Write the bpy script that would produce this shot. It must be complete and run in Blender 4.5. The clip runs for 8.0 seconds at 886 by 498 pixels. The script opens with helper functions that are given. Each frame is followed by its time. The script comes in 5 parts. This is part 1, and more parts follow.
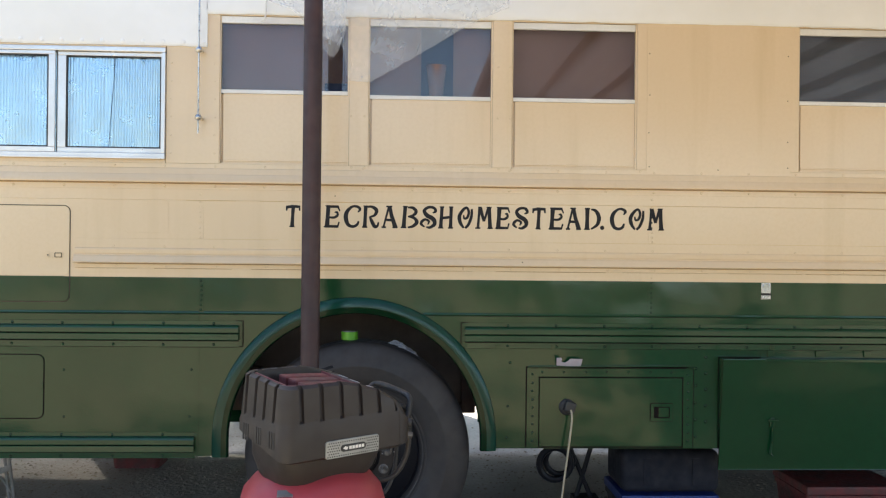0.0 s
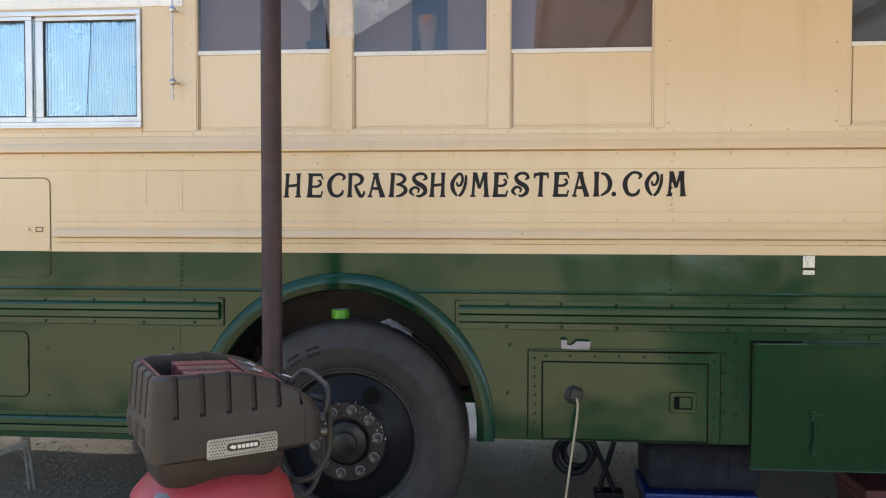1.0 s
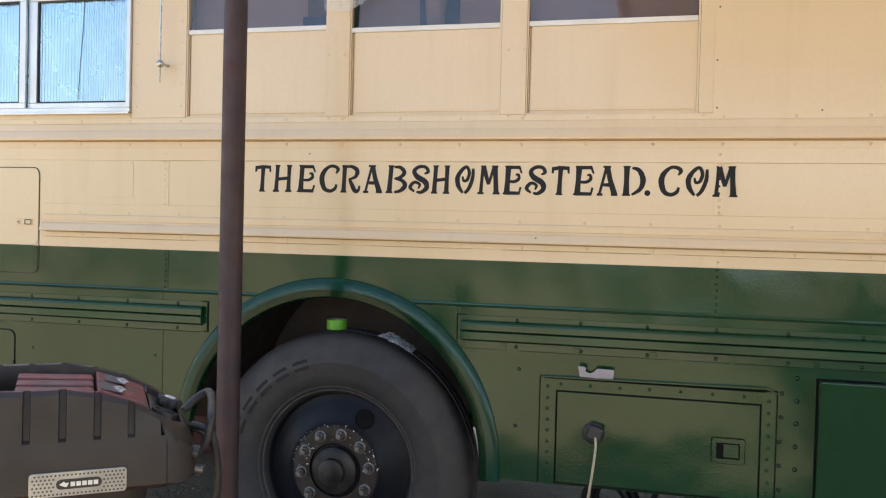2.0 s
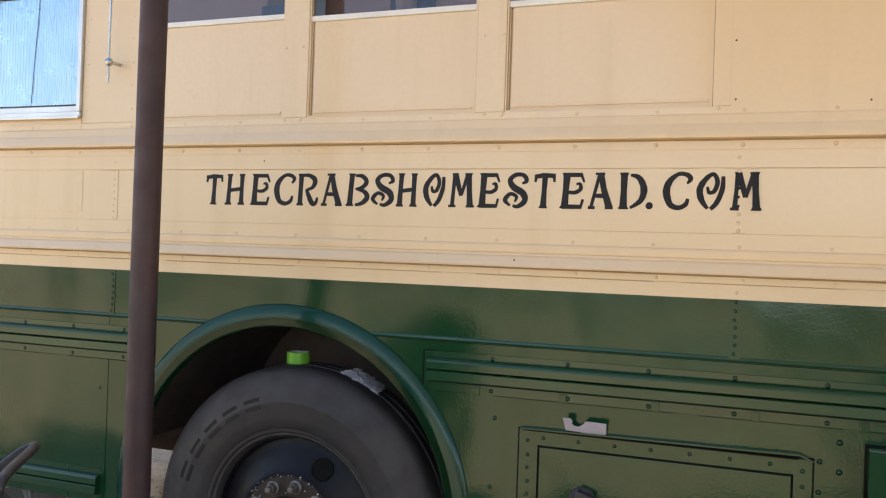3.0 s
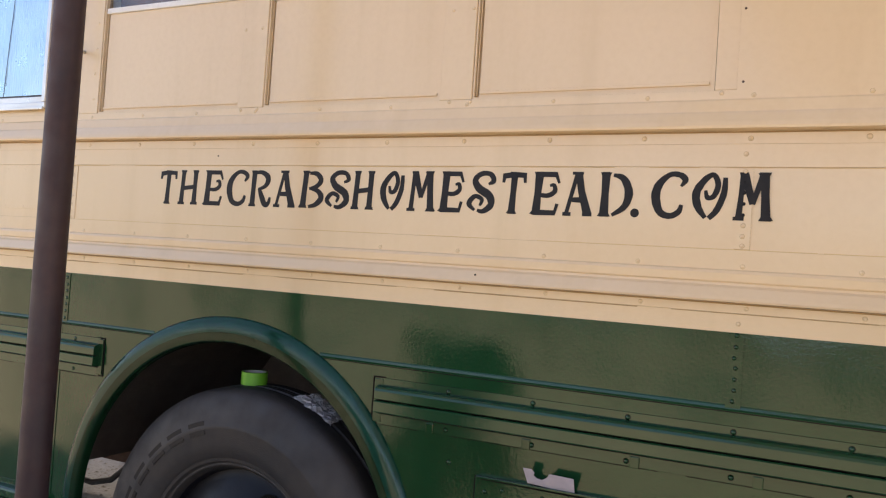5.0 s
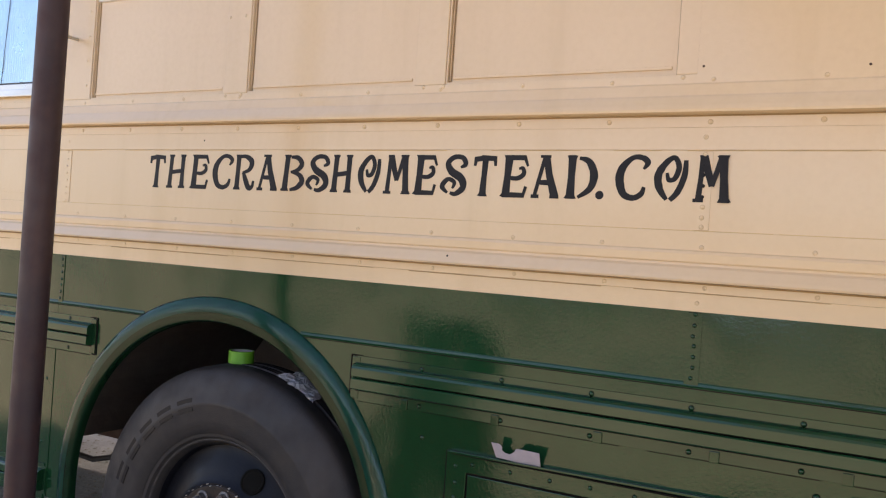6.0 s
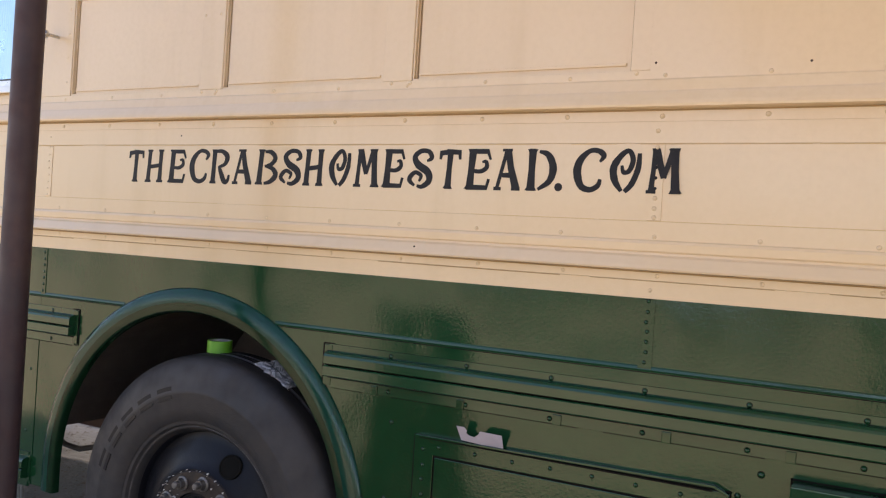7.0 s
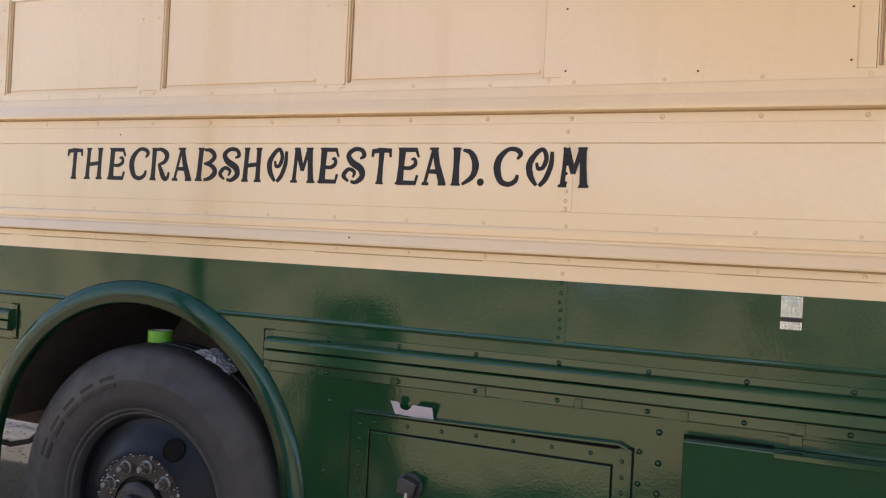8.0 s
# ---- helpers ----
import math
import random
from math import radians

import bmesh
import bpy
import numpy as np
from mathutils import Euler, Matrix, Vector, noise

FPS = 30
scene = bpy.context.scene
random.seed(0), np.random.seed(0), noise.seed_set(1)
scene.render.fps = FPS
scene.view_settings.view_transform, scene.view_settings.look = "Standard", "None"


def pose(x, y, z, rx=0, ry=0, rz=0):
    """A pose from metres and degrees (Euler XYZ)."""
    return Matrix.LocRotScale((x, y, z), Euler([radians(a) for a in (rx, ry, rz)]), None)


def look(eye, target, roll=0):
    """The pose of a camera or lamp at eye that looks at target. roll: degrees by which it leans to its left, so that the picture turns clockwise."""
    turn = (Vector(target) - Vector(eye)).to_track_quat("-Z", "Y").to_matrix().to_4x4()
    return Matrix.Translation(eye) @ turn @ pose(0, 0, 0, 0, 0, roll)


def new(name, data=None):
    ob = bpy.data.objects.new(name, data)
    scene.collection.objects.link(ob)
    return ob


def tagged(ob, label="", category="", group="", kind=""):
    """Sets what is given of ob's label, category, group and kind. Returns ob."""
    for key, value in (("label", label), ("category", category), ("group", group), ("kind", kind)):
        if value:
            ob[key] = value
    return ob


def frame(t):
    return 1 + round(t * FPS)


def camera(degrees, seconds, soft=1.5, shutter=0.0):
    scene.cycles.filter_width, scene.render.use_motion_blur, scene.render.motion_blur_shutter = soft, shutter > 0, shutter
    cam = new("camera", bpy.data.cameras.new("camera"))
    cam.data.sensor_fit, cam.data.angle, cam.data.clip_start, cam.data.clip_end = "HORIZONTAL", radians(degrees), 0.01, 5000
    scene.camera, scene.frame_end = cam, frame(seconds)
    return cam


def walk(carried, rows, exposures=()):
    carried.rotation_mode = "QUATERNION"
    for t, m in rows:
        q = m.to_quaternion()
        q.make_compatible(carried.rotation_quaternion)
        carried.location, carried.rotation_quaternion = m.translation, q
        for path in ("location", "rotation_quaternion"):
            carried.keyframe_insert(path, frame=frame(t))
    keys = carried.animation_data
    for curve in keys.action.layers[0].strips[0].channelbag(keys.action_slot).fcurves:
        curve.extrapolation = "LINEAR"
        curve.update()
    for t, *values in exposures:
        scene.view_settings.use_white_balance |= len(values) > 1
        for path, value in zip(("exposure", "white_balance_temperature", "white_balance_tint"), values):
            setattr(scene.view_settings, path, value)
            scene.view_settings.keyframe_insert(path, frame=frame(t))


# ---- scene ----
cam = camera(55.6, 8.0, soft=1.2)
EXPOSURES = [(0.0, 1.80, 6750, 12), (0.5, 1.69, 6900, 15), (1.0, 1.83, 6850, 14), (2.5, 1.94, 7050, 16), (4.0, 1.82, 7150, 20), (6.0, 1.82, 7000, 24), (8.0, 1.92, 6900, 23)]
PATH = [
    (0, (0.044, 0.048, 1.537), (0.13, 2.046, 1.54), 0.6),
    (0.5, (0.358, 0.138, 1.543), (0.325, 2.138, 1.515), 0.4),
    (1, (0.591, 0.427, 1.536), (0.407, 2.417, 1.47), 0.1),
    (1.2, (0.694, 0.535, 1.515), (0.440, 2.518, 1.458), 0.2),
    (2.3, (1.096, 1.199, 1.498), (0.552, 3.123, 1.461), 1.8),
    (2.5, (1.14, 1.326, 1.504), (0.566, 3.242, 1.475), 1.9),
    (3, (1.278, 1.606, 1.493), (0.579, 3.48, 1.506), 2.0),
    (3.5, (1.367, 1.799, 1.48), (0.605, 3.648, 1.507), 2.2),
    (4, (1.403, 2.015, 1.485), (0.58, 3.837, 1.523), 2.7),
    (4.2, (1.411, 2.087, 1.488), (0.560, 3.896, 1.534), 3.0),
    (5.3, (1.540, 2.130, 1.493), (0.597, 3.893, 1.532), 4.0),
    (5.5, (1.566, 2.131, 1.492), (0.612, 3.889, 1.52), 4.0),
    (6, (1.625, 2.129, 1.487), (0.67, 3.887, 1.499), 3.9),
    (6.5, (1.679, 2.122, 1.487), (0.699, 3.865, 1.492), 4.1),
    (7, (1.726, 2.096, 1.486), (0.784, 3.861, 1.482), 3.6),
    (7.5, (1.744, 2.026, 1.477), (0.848, 3.814, 1.484), 3.5),
    (8, (1.789, 1.896, 1.47), (1.021, 3.742, 1.465), 2.9),
]
walk(cam, [(t, look(eye, target, roll)) for t, eye, target, roll in PATH], EXPOSURES)

# ---- world and sun ----
world = bpy.data.worlds.new("sky")
scene.world = world
world.use_nodes = True
SUN_HEIGHT = radians(44)
_sky = world.node_tree.nodes.new("ShaderNodeTexSky")
_sky.sky_type, _sky.sun_disc = "NISHITA", False
_sky.sun_elevation, _sky.sun_rotation = SUN_HEIGHT, radians(-28.6)
_sky.dust_density, _sky.altitude = 1.1, 300
_bg = world.node_tree.nodes["Background"]
_bg.inputs[1].default_value = 0.115
world.node_tree.links.new(_sky.outputs[0], _bg.inputs[0])
sun = new("sun", bpy.data.lights.new("sun", "SUN"))
sun.data.energy, sun.data.angle, sun.data.color = 5.0, radians(0.5), (1.0, 0.94, 0.84)
sun.matrix_world = look((-3.0, 5.5, 6.05), (0, 0, 0))


# ---- materials ----
def material(name, colour, other=None, rough=0.5, metal=0.0, grain=40.0, patch=2.0, relief=0.0, relief_size=200.0, waves=0.0,
             streaks=None, specular=0.5, islands=0.0, peel=0.0):
    """A surface with two scales of variation, an optional vertical streak stain, fine relief and long waves in the sheet."""
    m = bpy.data.materials.new(name)
    m.use_nodes = True
    n, ln = m.node_tree.nodes, m.node_tree.links
    b = n["Principled BSDF"]
    b.inputs["Metallic"].default_value = metal
    b.inputs["Specular IOR Level"].default_value = specular
    co = n.new("ShaderNodeTexCoord")

    def noise_node(size, detail=4.0, stretch=None):
        t = n.new("ShaderNodeTexNoise")
        t.inputs["Scale"].default_value, t.inputs["Detail"].default_value = size, detail
        src = co.outputs["Object"]
        if stretch:
            mp = n.new("ShaderNodeMapping")
            mp.inputs["Scale"].default_value = stretch
            ln.new(src, mp.inputs[0])
            src = mp.outputs[0]
        ln.new(src, t.inputs["Vector"])
        return t.outputs["Fac"]

    def ramp(src, lo, hi):
        r = n.new("ShaderNodeMapRange")
        r.inputs[1].default_value, r.inputs[2].default_value = lo, hi
        ln.new(src, r.inputs[0])
        return r.outputs[0]

    def mix(fac, a, c):
        x = n.new("ShaderNodeMix")
        x.data_type = "RGBA"
        for sock, val in ((x.inputs[0], fac), (x.inputs[6], a), (x.inputs[7], c)):
            if isinstance(val, (tuple, float)):
                sock.default_value = (*val, 1) if isinstance(val, tuple) else val
            else:
                ln.new(val, sock)
        return x.outputs[2]

    other = other or tuple(c * 0.8 for c in colour)
    col = mix(ramp(noise_node(patch), 0.35, 0.7), colour, other)
    fine = n.new("ShaderNodeMath")
    fine.operation = "MULTIPLY"
    ln.new(ramp(noise_node(grain, 6.0), 0.4, 0.75), fine.inputs[0])
    fine.inputs[1].default_value = 0.45
    col = mix(fine.outputs[0], col, other)
    if streaks:
        st = n.new("ShaderNodeMath")
        st.operation = "MULTIPLY"
        ln.new(ramp(noise_node(1.0, 5.0, (9.0, 9.0, 0.7)), 0.52, 0.8), st.inputs[0])
        st.inputs[1].default_value = 0.5
        col = mix(st.outputs[0], col, streaks)
    if islands:
        info = n.new("ShaderNodeObjectInfo")
        hsv = n.new("ShaderNodeHueSaturation")
        ln.new(ramp(info.outputs["Random"], 0, 1), hsv.inputs["Value"])
        rr = hsv.inputs["Value"].links[0].from_node
        rr.inputs[3].default_value, rr.inputs[4].default_value = 1 - islands, 1 + islands
        ln.new(col, hsv.inputs["Color"])
        col = hsv.outputs[0]
    ln.new(col, b.inputs["Base Color"])
    r = ramp(noise_node(patch * 3 + 1), 0.3, 0.75)
    r.node.inputs[3].default_value, r.node.inputs[4].default_value = rough * 0.8, min(1.0, rough * 1.25)
    ln.new(r, b.inputs["Roughness"])
    height = None
    for size, depth in ((relief_size, relief), (2.2, waves), (150.0, peel)):
        if depth:
            bump = n.new("ShaderNodeBump")
            bump.inputs["Strength"].default_value, bump.inputs["Distance"].default_value = 1.0, depth
            ln.new(noise_node(size, 3.0 if size > 15 else 1.0), bump.inputs["Height"])
            if height:
                ln.new(height, bump.inputs["Normal"])
            height = bump.outputs[0]
    if height:
        ln.new(height, b.inputs["Normal"])
    return m


def glass(name, tint=(1, 1, 1), rough=0.0):
    m = bpy.data.materials.new(name)
    m.use_nodes = True
    b = m.node_tree.nodes["Principled BSDF"]
    b.inputs["Base Color"].default_value = (*tint, 1)
    b.inputs["Transmission Weight"].default_value = 1.0
    b.inputs["Roughness"].default_value = rough
    b.inputs["IOR"].default_value = 1.45
    return m


CREAM = material("cream_paint", (0.79, 0.615, 0.41), (0.72, 0.545, 0.345), rough=0.15, grain=60, patch=0.9, relief=0.00025, relief_size=170,
                 waves=0.004, streaks=(0.62, 0.455, 0.26))
GREEN = material("green_paint", (0.0052, 0.047, 0.0172), (0.0040, 0.035, 0.0125), rough=0.10, grain=25, patch=1.3, relief=0.0026, relief_size=6,
                 waves=0.024, peel=0.00032, specular=0.45)
# body green with the teal of reflected sky put into its colour
SKY_TEAL = material("green_paint_with_sky_tint", (0.010, 0.100, 0.066), (0.008, 0.078, 0.048), rough=0.13, grain=25, patch=2.0, relief=0.0003, relief_size=85, specular=0.6)
RAILPAINT = material("green_rail_paint", (0.0075, 0.054, 0.022), (0.0055, 0.041, 0.016), rough=0.15, grain=25, patch=2.0, relief=0.0003, relief_size=60)
WHITE = material("white_roof_coating", (0.91, 0.905, 0.885), (0.84, 0.83, 0.79), rough=0.6, grain=14, patch=1.5, relief=0.0012, relief_size=26)
WHITE_TRIM = material("white_sash_paint", (0.83, 0.81, 0.77), (0.70, 0.66, 0.60), rough=0.4, grain=80, patch=4)
ALU = material("aluminium", (0.72, 0.71, 0.70), (0.60, 0.59, 0.58), rough=0.34, metal=0.75, grain=90, patch=5)
STEEL = material("bright_steel", (0.66, 0.65, 0.63), (0.45, 0.44, 0.42), rough=0.28, metal=1.0, grain=120, patch=9)
RUBBER = material("tyre_rubber", (0.020, 0.0195, 0.0210), (0.040, 0.033, 0.030), rough=0.62, grain=30, patch=5, relief=0.0006, relief_size=260)
RIM = material("dark_rim_paint", (0.006, 0.007, 0.011), (0.010, 0.010, 0.013), specular=0.18, rough=0.38, grain=60, patch=7, relief=0.0005, relief_size=150)
HUB = material("oily_hub_steel", (0.055, 0.048, 0.042), (0.016, 0.014, 0.013), rough=0.45, metal=0.5, grain=70, patch=14, relief=0.001, relief_size=120)
DARK = material("dark_underbody", (0.15, 0.115, 0.095), (0.19, 0.13, 0.10), rough=0.8, grain=20, patch=3, relief=0.002, relief_size=40)
WELL = material("sooty_wheel_well", (0.17, 0.125, 0.105), (0.11, 0.085, 0.072), rough=0.8, grain=20, patch=3, relief=0.002, relief_size=40)
RUST = material("rusty_steel", (0.085, 0.040, 0.026), (0.045, 0.026, 0.022), rough=0.7, grain=60, patch=6, relief=0.001, relief_size=90)
POLE = material("brown_primer_pipe", (0.052, 0.025, 0.025), (0.031, 0.018, 0.023), rough=0.6, grain=40, patch=5, relief=0.0004, relief_size=160,
                streaks=(0.150, 0.055, 0.033))
DIRT = material("gravelly_dirt", (0.52, 0.43, 0.27), (0.25, 0.21, 0.135), rough=0.95, grain=38, patch=0.55, relief=0.012, relief_size=30)


def grey_ground_strip(m, y0, y1):
    """The dirt turns from tan to greyish with growing y, across a ragged edge."""
    n, ln = m.node_tree.nodes, m.node_tree.links
    base = n["Principled BSDF"].inputs["Base Color"]
    old = base.links[0].from_socket
    co, sep, edge, rag, add, sat = (n.new("ShaderNode" + k) for k in ("TexCoord", "SeparateXYZ", "MapRange", "TexNoise", "Math", "HueSaturation"))
    ln.new(co.outputs["Object"], sep.inputs[0])
    ln.new(co.outputs["Object"], rag.inputs["Vector"])
    rag.inputs["Scale"].default_value = 2.5
    ln.new(sep.outputs["Y"], add.inputs[0])
    ln.new(rag.outputs["Fac"], add.inputs[1])
    ln.new(add.outputs[0], edge.inputs[0])
    for k, value in ((1, y0 + 0.5), (2, y1 + 0.5), (3, 1.0), (4, 0.42)):
        edge.inputs[k].default_value = value
    ln.new(edge.outputs[0], sat.inputs["Saturation"])
    ln.new(old, sat.inputs["Color"])
    ln.new(sat.outputs[0], base)


grey_ground_strip(DIRT, 3.0, 4.0)
BLACK = material("black_plastic", (0.020, 0.019, 0.019), (0.034, 0.031, 0.030), rough=0.5, grain=90, patch=8, relief=0.0003, relief_size=400)

GAP = material("black_gap", (0.006, 0.006, 0.005), (0.010, 0.009, 0.008), rough=0.95, specular=0.1)


# ---- builders ----
def part(name, bm, mat, parent=None, label="", smooth=False):
    """Links a bmesh as one mesh object under a thing or a part."""
    bmesh.ops.recalc_face_normals(bm, faces=bm.faces[:])
    me = bpy.data.meshes.new(name)
    bm.to_mesh(me)
    bm.free()
    if smooth:
        me.shade_smooth()
        me.set_sharp_from_angle(angle=radians(38))
    me.materials.append(mat)
    ob = new(name, me)
    ob.parent = parent
    if label:
        ob["label"] = label
    return ob


def thing(name, label, category, group="", at=(0, 0, 0)):
    ob = new(name)
    ob.location = at
    ob.empty_display_size = 0.1
    return tagged(ob, label, category, group)


def bevelled(bm, size, segments=2, angle=30):
    edges = [e for e in bm.edges if len(e.link_faces) == 2 and e.calc_face_angle() > radians(angle)]
    if size:
        bmesh.ops.bevel(bm, geom=edges, offset=size, segments=segments, affect="EDGES", profile=0.6, clamp_overlap=True)
    return bm


def box(x0, x1, y0, y1, z0, z1, bevel=0.0, segments=2, bm=None):
    own = bmesh.new()
    bmesh.ops.create_cube(own, size=1.0)
    for v in own.verts:
        v.co = Vector(((x0 + x1) / 2 + v.co.x * (x1 - x0), (y0 + y1) / 2 + v.co.y * (y1 - y0), (z0 + z1) / 2 + v.co.z * (z1 - z0)))
    bevelled(own, bevel, segments)
    return merge(bm, own)


def merge(bm, own):
    if bm is None:
        return own
    me = bpy.data.meshes.new("tmp")
    own.to_mesh(me)
    own.free()
    bm.from_mesh(me)
    bpy.data.meshes.remove(me)
    return bm


def moved(bm, m):
    bmesh.ops.transform(bm, matrix=m, verts=bm.verts[:])
    return bm


def prism(outline, y0, y1, bevel=0.0, segments=2, bm=None):
    """An outline of (x, z) made solid from y0 to y1."""
    own = bmesh.new()
    f = own.faces.new([own.verts.new((x, y0, z)) for x, z in outline])
    ext = bmesh.ops.extrude_face_region(own, geom=[f])
    for v in ext["geom"]:
        if isinstance(v, bmesh.types.BMVert):
            v.co.y = y1
    bevelled(own, bevel, segments)
    return merge(bm, own)


def strip(profile, x0, x1, back=0.006, bm=None, step=0):
    """A moulding along x with a profile of (proud, z), on the side of the bus."""
    own = bmesh.new()
    pts = [(SIDE - d, z) for d, z in profile] + [(SIDE + back, profile[-1][1]), (SIDE + back, profile[0][1])]
    n = max(1, int((x1 - x0) / step)) if step else 1
    rings = [[own.verts.new((x0 + (x1 - x0) * k / n, y, z)) for y, z in pts] for k in range(n + 1)]
    for a, b in zip(rings, rings[1:]):
        for i in range(len(pts)):
            j = (i + 1) % len(pts)
            own.faces.new((a[i], a[j], b[j], b[i]))
    own.faces.new(rings[0])
    own.faces.new(rings[-1][::-1])
    return merge(bm, own)


def lathe(profile, turns=48, axis="Z", close=False, bm=None):
    """A profile of (radius, height) turned about an axis; height runs along it."""
    own = bmesh.new()
    rings = []
    for k in range(turns):
        a = 2 * math.pi * k / turns
        rings.append([own.verts.new((r * math.cos(a), r * math.sin(a), h)) for r, h in profile])
    m = len(profile)
    for k in range(turns):
        a, b = rings[k], rings[(k + 1) % turns]
        for i in range(m if close else m - 1):
            j = (i + 1) % m
            own.faces.new((a[i], b[i], b[j], a[j]))
    bmesh.ops.remove_doubles(own, verts=own.verts[:], dist=1e-5)
    if axis == "Y":
        moved(own, Matrix.Rotation(radians(90), 4, "X"))
    elif axis == "X":
        moved(own, Matrix.Rotation(radians(90), 4, "Y"))
    return merge(bm, own)


def tube(points, radius, sides=8, bm=None, caps=True):
    """A round bar along points, each a place in metres."""
    own = bmesh.new()
    pts = [Vector(p) for p in points]
    rings = []
    up = Vector((0.13, 0.21, 0.97))
    for i, p in enumerate(pts):
        d = (pts[min(i + 1, len(pts) - 1)] - pts[max(i - 1, 0)]).normalized()
        u = d.cross(up)
        if u.length < 0.05:
            u = d.cross(Vector((1, 0, 0)))
        u.normalize()
        w = d.cross(u)
        r = radius[i] if isinstance(radius, (list, tuple)) else radius
        rings.append([own.verts.new(p + (u * math.cos(2 * math.pi * k / sides) + w * math.sin(2 * math.pi * k / sides)) * r) for k in range(sides)])
    for a, b in zip(rings, rings[1:]):
        for k in range(sides):
            own.faces.new((a[k], a[(k + 1) % sides], b[(k + 1) % sides], b[k]))
    if caps:
        own.faces.new(rings[0][::-1])
        own.faces.new(rings[-1])
    return merge(bm, own)


def arc(cx, cz, r, a0, a1, n):
    return [(cx + r * math.cos(radians(a0 + (a1 - a0) * k / n)), cz + r * math.sin(radians(a0 + (a1 - a0) * k / n))) for k in range(n + 1)]


def rounded(x0, x1, z0, z1, r, n=5):
    return (arc(x1 - r, z1 - r, r, 0, 90, n) + arc(x0 + r, z1 - r, r, 90, 180, n) + arc(x0 + r, z0 + r, r, 180, 270, n) + arc(x1 - r, z0 + r, r, 270, 360, n))


# ---- the ground ----
bm = bmesh.new()
cuts = [-2500, -600, -150, -40, -12] + [-6 + 0.25 * k for k in range(49)] + [12, 40, 150, 600, 2500]
grid = [[bm.verts.new((x, y + 1.0, 0.012 * noise.noise((x * 1.7, y * 1.7, 0)) - 0.004 if max(abs(x), abs(y)) < 7 else 0.0)) for x in cuts] for y in cuts]
for a, b in zip(grid, grid[1:]):
    for i in range(len(cuts) - 1):
        bm.faces.new((a[i], a[i + 1], b[i + 1], b[i]))
ground = tagged(part("ground", bm, DIRT, smooth=True), "dry tan dirt ground strewn with gravel", "ground", kind="structure")

# ---- the bus ----
SIDE = 4.07          # the near side of the bus
BUS_FRONT, BUS_REAR = -5.2, 4.6
FAR = 6.50
ARCH_X, ARCH_Z, ARCH_R = -0.194, 0.633, 0.672
SKIRT_L, SKIRT_R = 0.552, 0.588
bus = thing("bus", "old converted school bus painted cream over green", "bus", at=(0, 0, 0))

# cream belt between the windows and the green
belt = part("belt_panel", box(BUS_FRONT, BUS_REAR, SIDE, SIDE + 0.02, 1.396, 1.935), CREAM, bus, "cream painted riveted sheet metal belt")
part("lap_sheet", strip([(0.0, 1.935), (0.0025, 1.934), (0.0025, 1.762), (0.0, 1.761)], BUS_FRONT + 0.01, BUS_REAR - 0.01), CREAM, bus)
def ring_outline(x0, x1, z0, z1, r, width, y0, y1):
    own = bmesh.new()
    a, b = rounded(x0, x1, z0, z1, r), rounded(x0 + width, x1 - width, z0 + width, z1 - width, max(0.002, r - width))
    vs = [[own.verts.new((x, y, z)) for x, z in pts] for pts in (a, b) for y in (y0, y1)]
    n = len(a)
    for i in range(n):
        j = (i + 1) % n
        own.faces.new((vs[0][i], vs[0][j], vs[2][j], vs[2][i]))
        own.faces.new((vs[0][i], vs[1][i], vs[1][j], vs[0][j]))
        own.faces.new((vs[2][i], vs[2][j], vs[3][j], vs[3][i]))
    return own


PITCH, FIRST = 0.2334, -0.633     # rivet spacing along the side

MOULD_UP = [(0.004, 1.934), (0.004, 1.914), (0.009, 1.909), (0.015, 1.884), (0.019, 1.879), (0.030, 1.859), (0.034, 1.849), (0.033, 1.8435),
            (0.0045, 1.8405), (0.0045, 1.813), (0.0, 1.812)]
MOULD_LOW = [(0.0, 1.578), (0.0025, 1.577), (0.0025, 1.534), (0.008, 1.531), (0.011, 1.525), (0.010, 1.508), (0.006, 1.504), (0.007, 1.499),
             (0.016, 1.493), (0.028, 1.474), (0.031, 1.467), (0.029, 1.4625), (0.004, 1.4605), (0.004, 1.439), (0.0, 1.438)]
RAIL = [(0.0, 1.192), (0.003, 1.191), (0.003, 1.1735), (0.012, 1.1725), (0.021, 1.1695), (0.0265, 1.1650), (0.0285, 1.1590), (0.0287, 1.1385), (0.026, 1.1368), (0.016, 1.1360),
        (0.016, 1.1335), (0.026, 1.1328), (0.0295, 1.1300), (0.0302, 1.1050), (0.028, 1.1020), (0.003, 1.0995), (0.003, 1.069), (0.0, 1.068)]
moulding = part("belt_moulding", strip(MOULD_UP, BUS_FRONT + 0.02, BUS_REAR - 0.02), CREAM, bus)
moulding_low = part("belt_moulding", strip(MOULD_LOW, -1.515, BUS_REAR - 0.02), CREAM, bus)
part("belt_moulding", strip(MOULD_LOW, BUS_FRONT + 0.02, -2.65), CREAM, bus)

